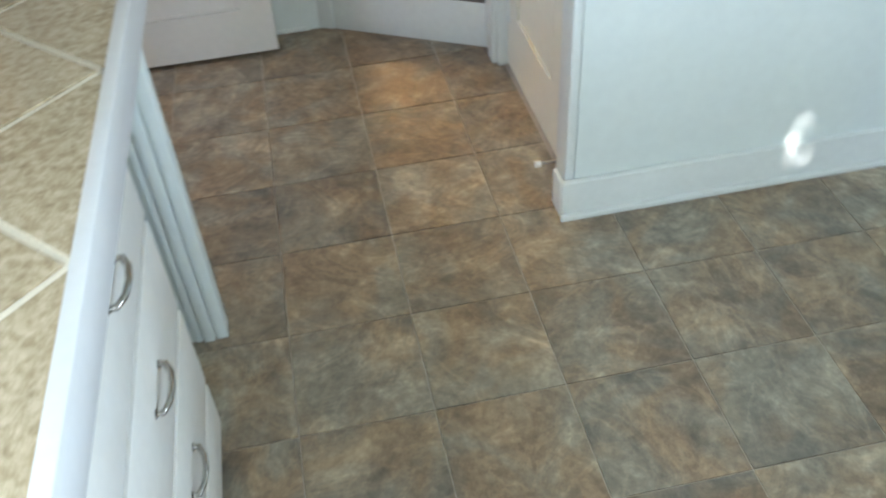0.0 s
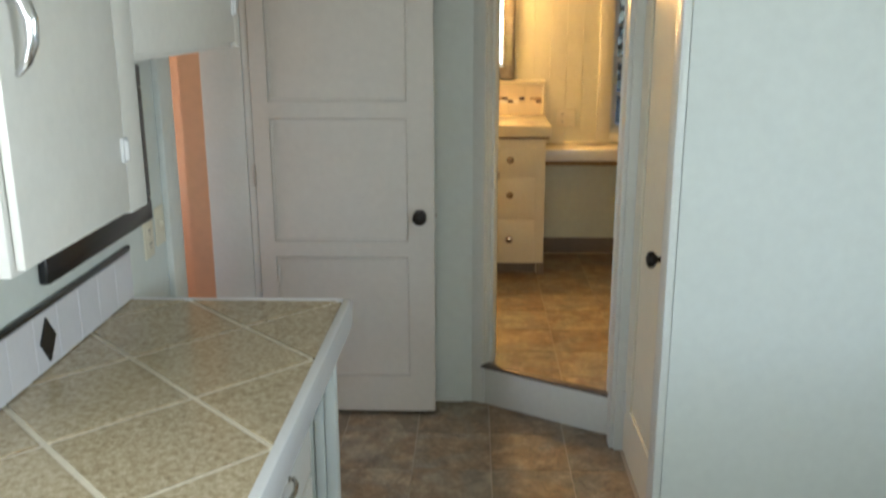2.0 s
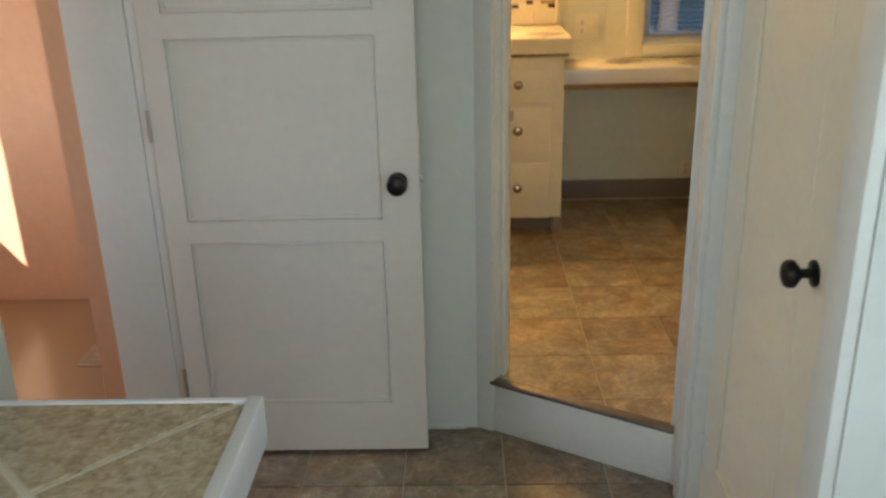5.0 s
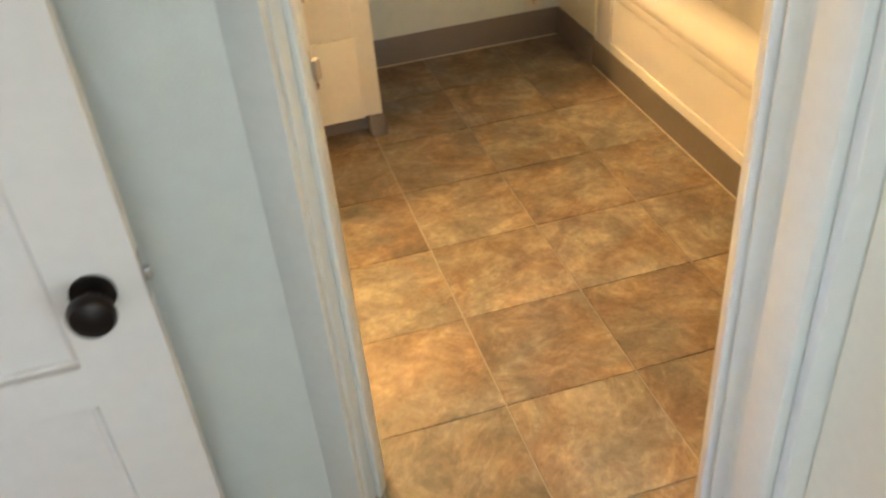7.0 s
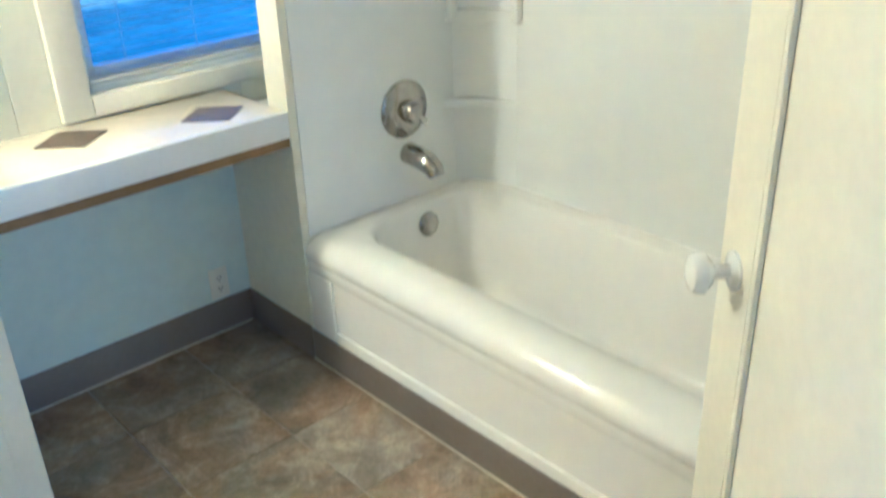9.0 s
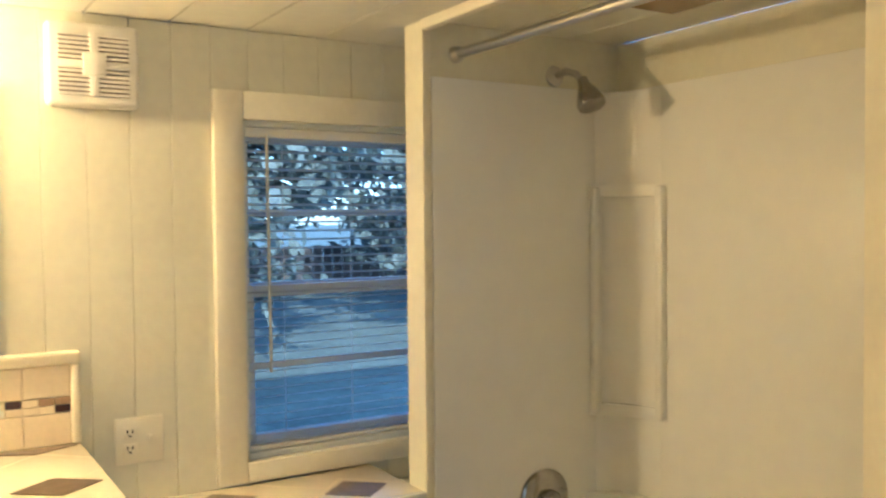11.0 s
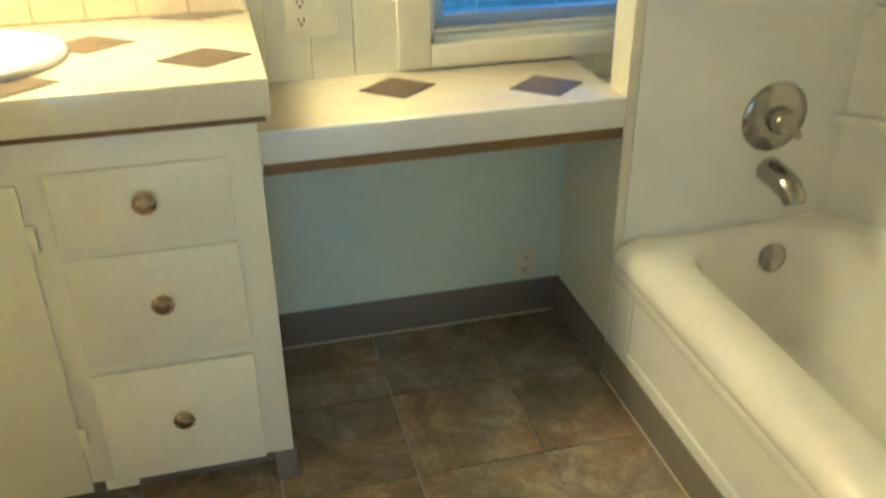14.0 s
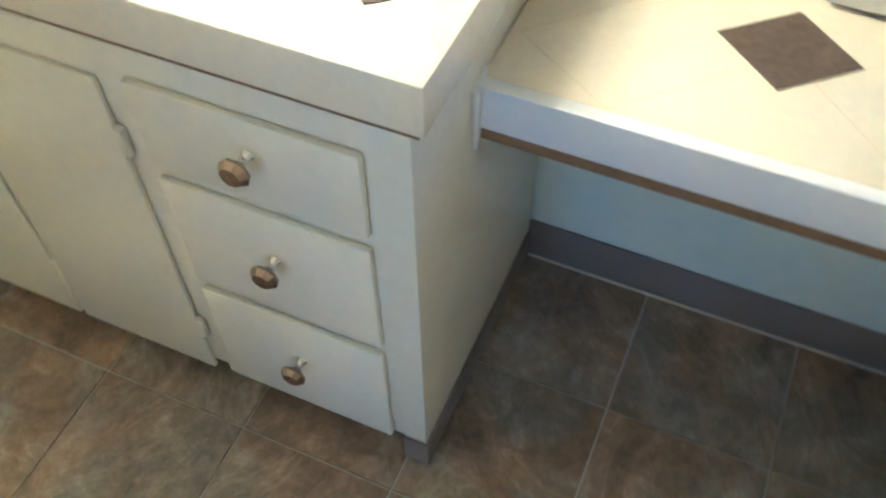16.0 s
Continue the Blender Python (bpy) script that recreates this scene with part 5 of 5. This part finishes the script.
def tree(x, y, h, r):
    t_ = thing("tree", (x, y, -0.4), "dark leafy tree in the yard", "tree", "yard trees")
    bm = tube(bmesh.new(), [(x, y, -0.4), (x + 0.05, y, h * 0.3), (x - 0.05, y + 0.1, h * 0.6), (x, y, h * 0.9)], [0.16, 0.13, 0.09, 0.03], 10)
    for k in range(9):
        a, z = rng.uniform(0, 6.28), h * rng.uniform(0.22, 0.75)
        L_ = r * rng.uniform(0.6, 1.0)
        tube(bm, [(x, y, z), (x + 0.5 * L_ * math.cos(a), y + 0.5 * L_ * math.sin(a), z + 0.3 * L_), (x + L_ * math.cos(a), y + L_ * math.sin(a), z + 0.45 * L_)], [0.05, 0.03, 0.01], 6)
    part("trunk", bm, M_BARK, t_)
    bm = bmesh.new()
    for k in range(75):
        a, z = rng.uniform(0, 6.28), rng.uniform(0.14, 1.0)
        rr = r * math.sqrt(rng.random()) * (0.45 + 0.75 * math.sin(z * 2.6))
        c = Vector((x + rr * math.cos(a), y + rr * math.sin(a), h * z))
        spread = rng.uniform(0.20, 0.42)
        for j in range(75):
            q = c + Vector((rng.gauss(0, spread), rng.gauss(0, spread), rng.gauss(0, spread * 0.6)))
            s = rng.uniform(0.09, 0.18)
            d1, d2 = Vector((rng.gauss(0, 1), rng.gauss(0, 1), rng.gauss(0, 1))).normalized(), Vector((rng.gauss(0, 1), rng.gauss(0, 1), rng.gauss(0, 1))).normalized()
            bm.faces.new([bm.verts.new(q + v) for v in (d1 * s, d2 * s * 0.6, -d1 * s, -d2 * s * 0.6)])
    tagged(part("crown", bm, M_LEAF, t_, smooth=None), kind="stuff")
    return t_


for x, y, h, r in ((-1.5, 10.5, 5.5, 1.9), (1.9, 13.5, 6.5, 2.3), (3.0, 12.5, 5.5, 1.9), (8.4, 14.5, 6.0, 2.0), (11.4, 18.5, 7.0, 2.6), (3.6, 19.5, 6.0, 2.8), (-4.5, 16.0, 6.5, 2.6), (14.5, 19.0, 7.0, 3.0), (0.6, 16.5, 5.5, 2.4), (11.8, 21.5, 6.0, 2.5), (5.2, 22.5, 5.0, 1.7), (-2.5, 21.0, 7.0, 3.0)):
    tree(x, y, h, r)
fe = thing("garden_fence", (4, 24, -0.4), "weathered wooden board fence behind the lawn", "fence")
FM = mesh_of("board", abox(0, 0.28, 0, 0.03, -0.4, 0.95, 0.004, 1), M_FENCE)
for k in range(110):
    ob = new("board", FM)
    ob.parent = fe
    ob.matrix_parent_inverse = world_of(fe).inverted()
    ob.matrix_basis = Matrix.Translation((-10 + k * 0.3, 24, rng.uniform(-0.04, 0.04)))

# ---------------------------------------------------------------- floor tiles


def tile_mesh(S, cut=None):
    bm = abox(-S / 2 + 0.0018, S / 2 - 0.0018, -S / 2 + 0.0018, S / 2 - 0.0018, -0.006, 0.0)
    for no, co in cut or ():
        bmesh.ops.bisect_plane(bm, geom=bm.verts[:] + bm.edges[:] + bm.faces[:], plane_co=co, plane_no=no, clear_inner=True)
        bmesh.ops.holes_fill(bm, edges=bm.edges)
    if not bm.verts:
        bm.free()
        return None
    return mesh_of("tile", bm, M_TILE)


def tiles(parent, x0, y0, xr, yr, z, cuts, S):
    plain = tile_mesh(S)
    for i in range(*xr):
        for j in range(*yr):
            cx, cy = x0 + (i + 0.5) * S, y0 + (j + 0.5) * S
            need = []
            skip = False
            for no, co in cuts(cx, cy):
                d = [(Vector((cx + a * S / 2, cy + b * S / 2, 0)) - co).dot(no) for a in (-1, 1) for b in (-1, 1)]
                if max(d) <= 0.004:
                    skip = True
                elif min(d) < 0:
                    need.append((no, co - Vector((cx, cy, 0))))
            if skip:
                continue
            me = tile_mesh(S, need) if need else plain
            if me is None:
                continue
            ob = new("tile", me)
            ob.parent = parent
            ob.matrix_basis = Matrix.Translation((cx, cy, z))


X, Y = Vector((1, 0, 0)), Vector((0, 1, 0))


def kitchen_cuts(cx, cy):
    c = [(X, Vector((KX0 - T, 0, 0))), (-Y, Vector((0, BACK, 0)))]
    if cx > SIDE - 0.2 and cy > -0.05:
        c += [(-X, Vector((SIDE + 0.02, 0, 0)))] if cy > FACE + 0.1 else []
    if cx > SIDE:
        c.append((-Y, Vector((0, FACE + 0.02, 0))))
    if cx > -0.2 and cy > 1.0:
        c.append((-N, A))
    return c


def bath_cuts(cx, cy):
    c = [(-X, Vector((NOOK, 0, 0))), (-Y, Vector((0, BY, 0)))]
    c.append((N, A + N * 0.012) if cx > -0.01 else (Y, Vector((0, BACK + T + 0.01, 0))))
    c.append((Y, Vector((0, 1.20, 0))))
    return c


tiles(FLOOR, 0, 0, (-5, 7), (-13, 6), 0.0, kitchen_cuts, 0.305)
tiles(BFLOOR, 0.31, 3.135, (-6, 4), (-8, 2), BZ, bath_cuts, 0.2912)
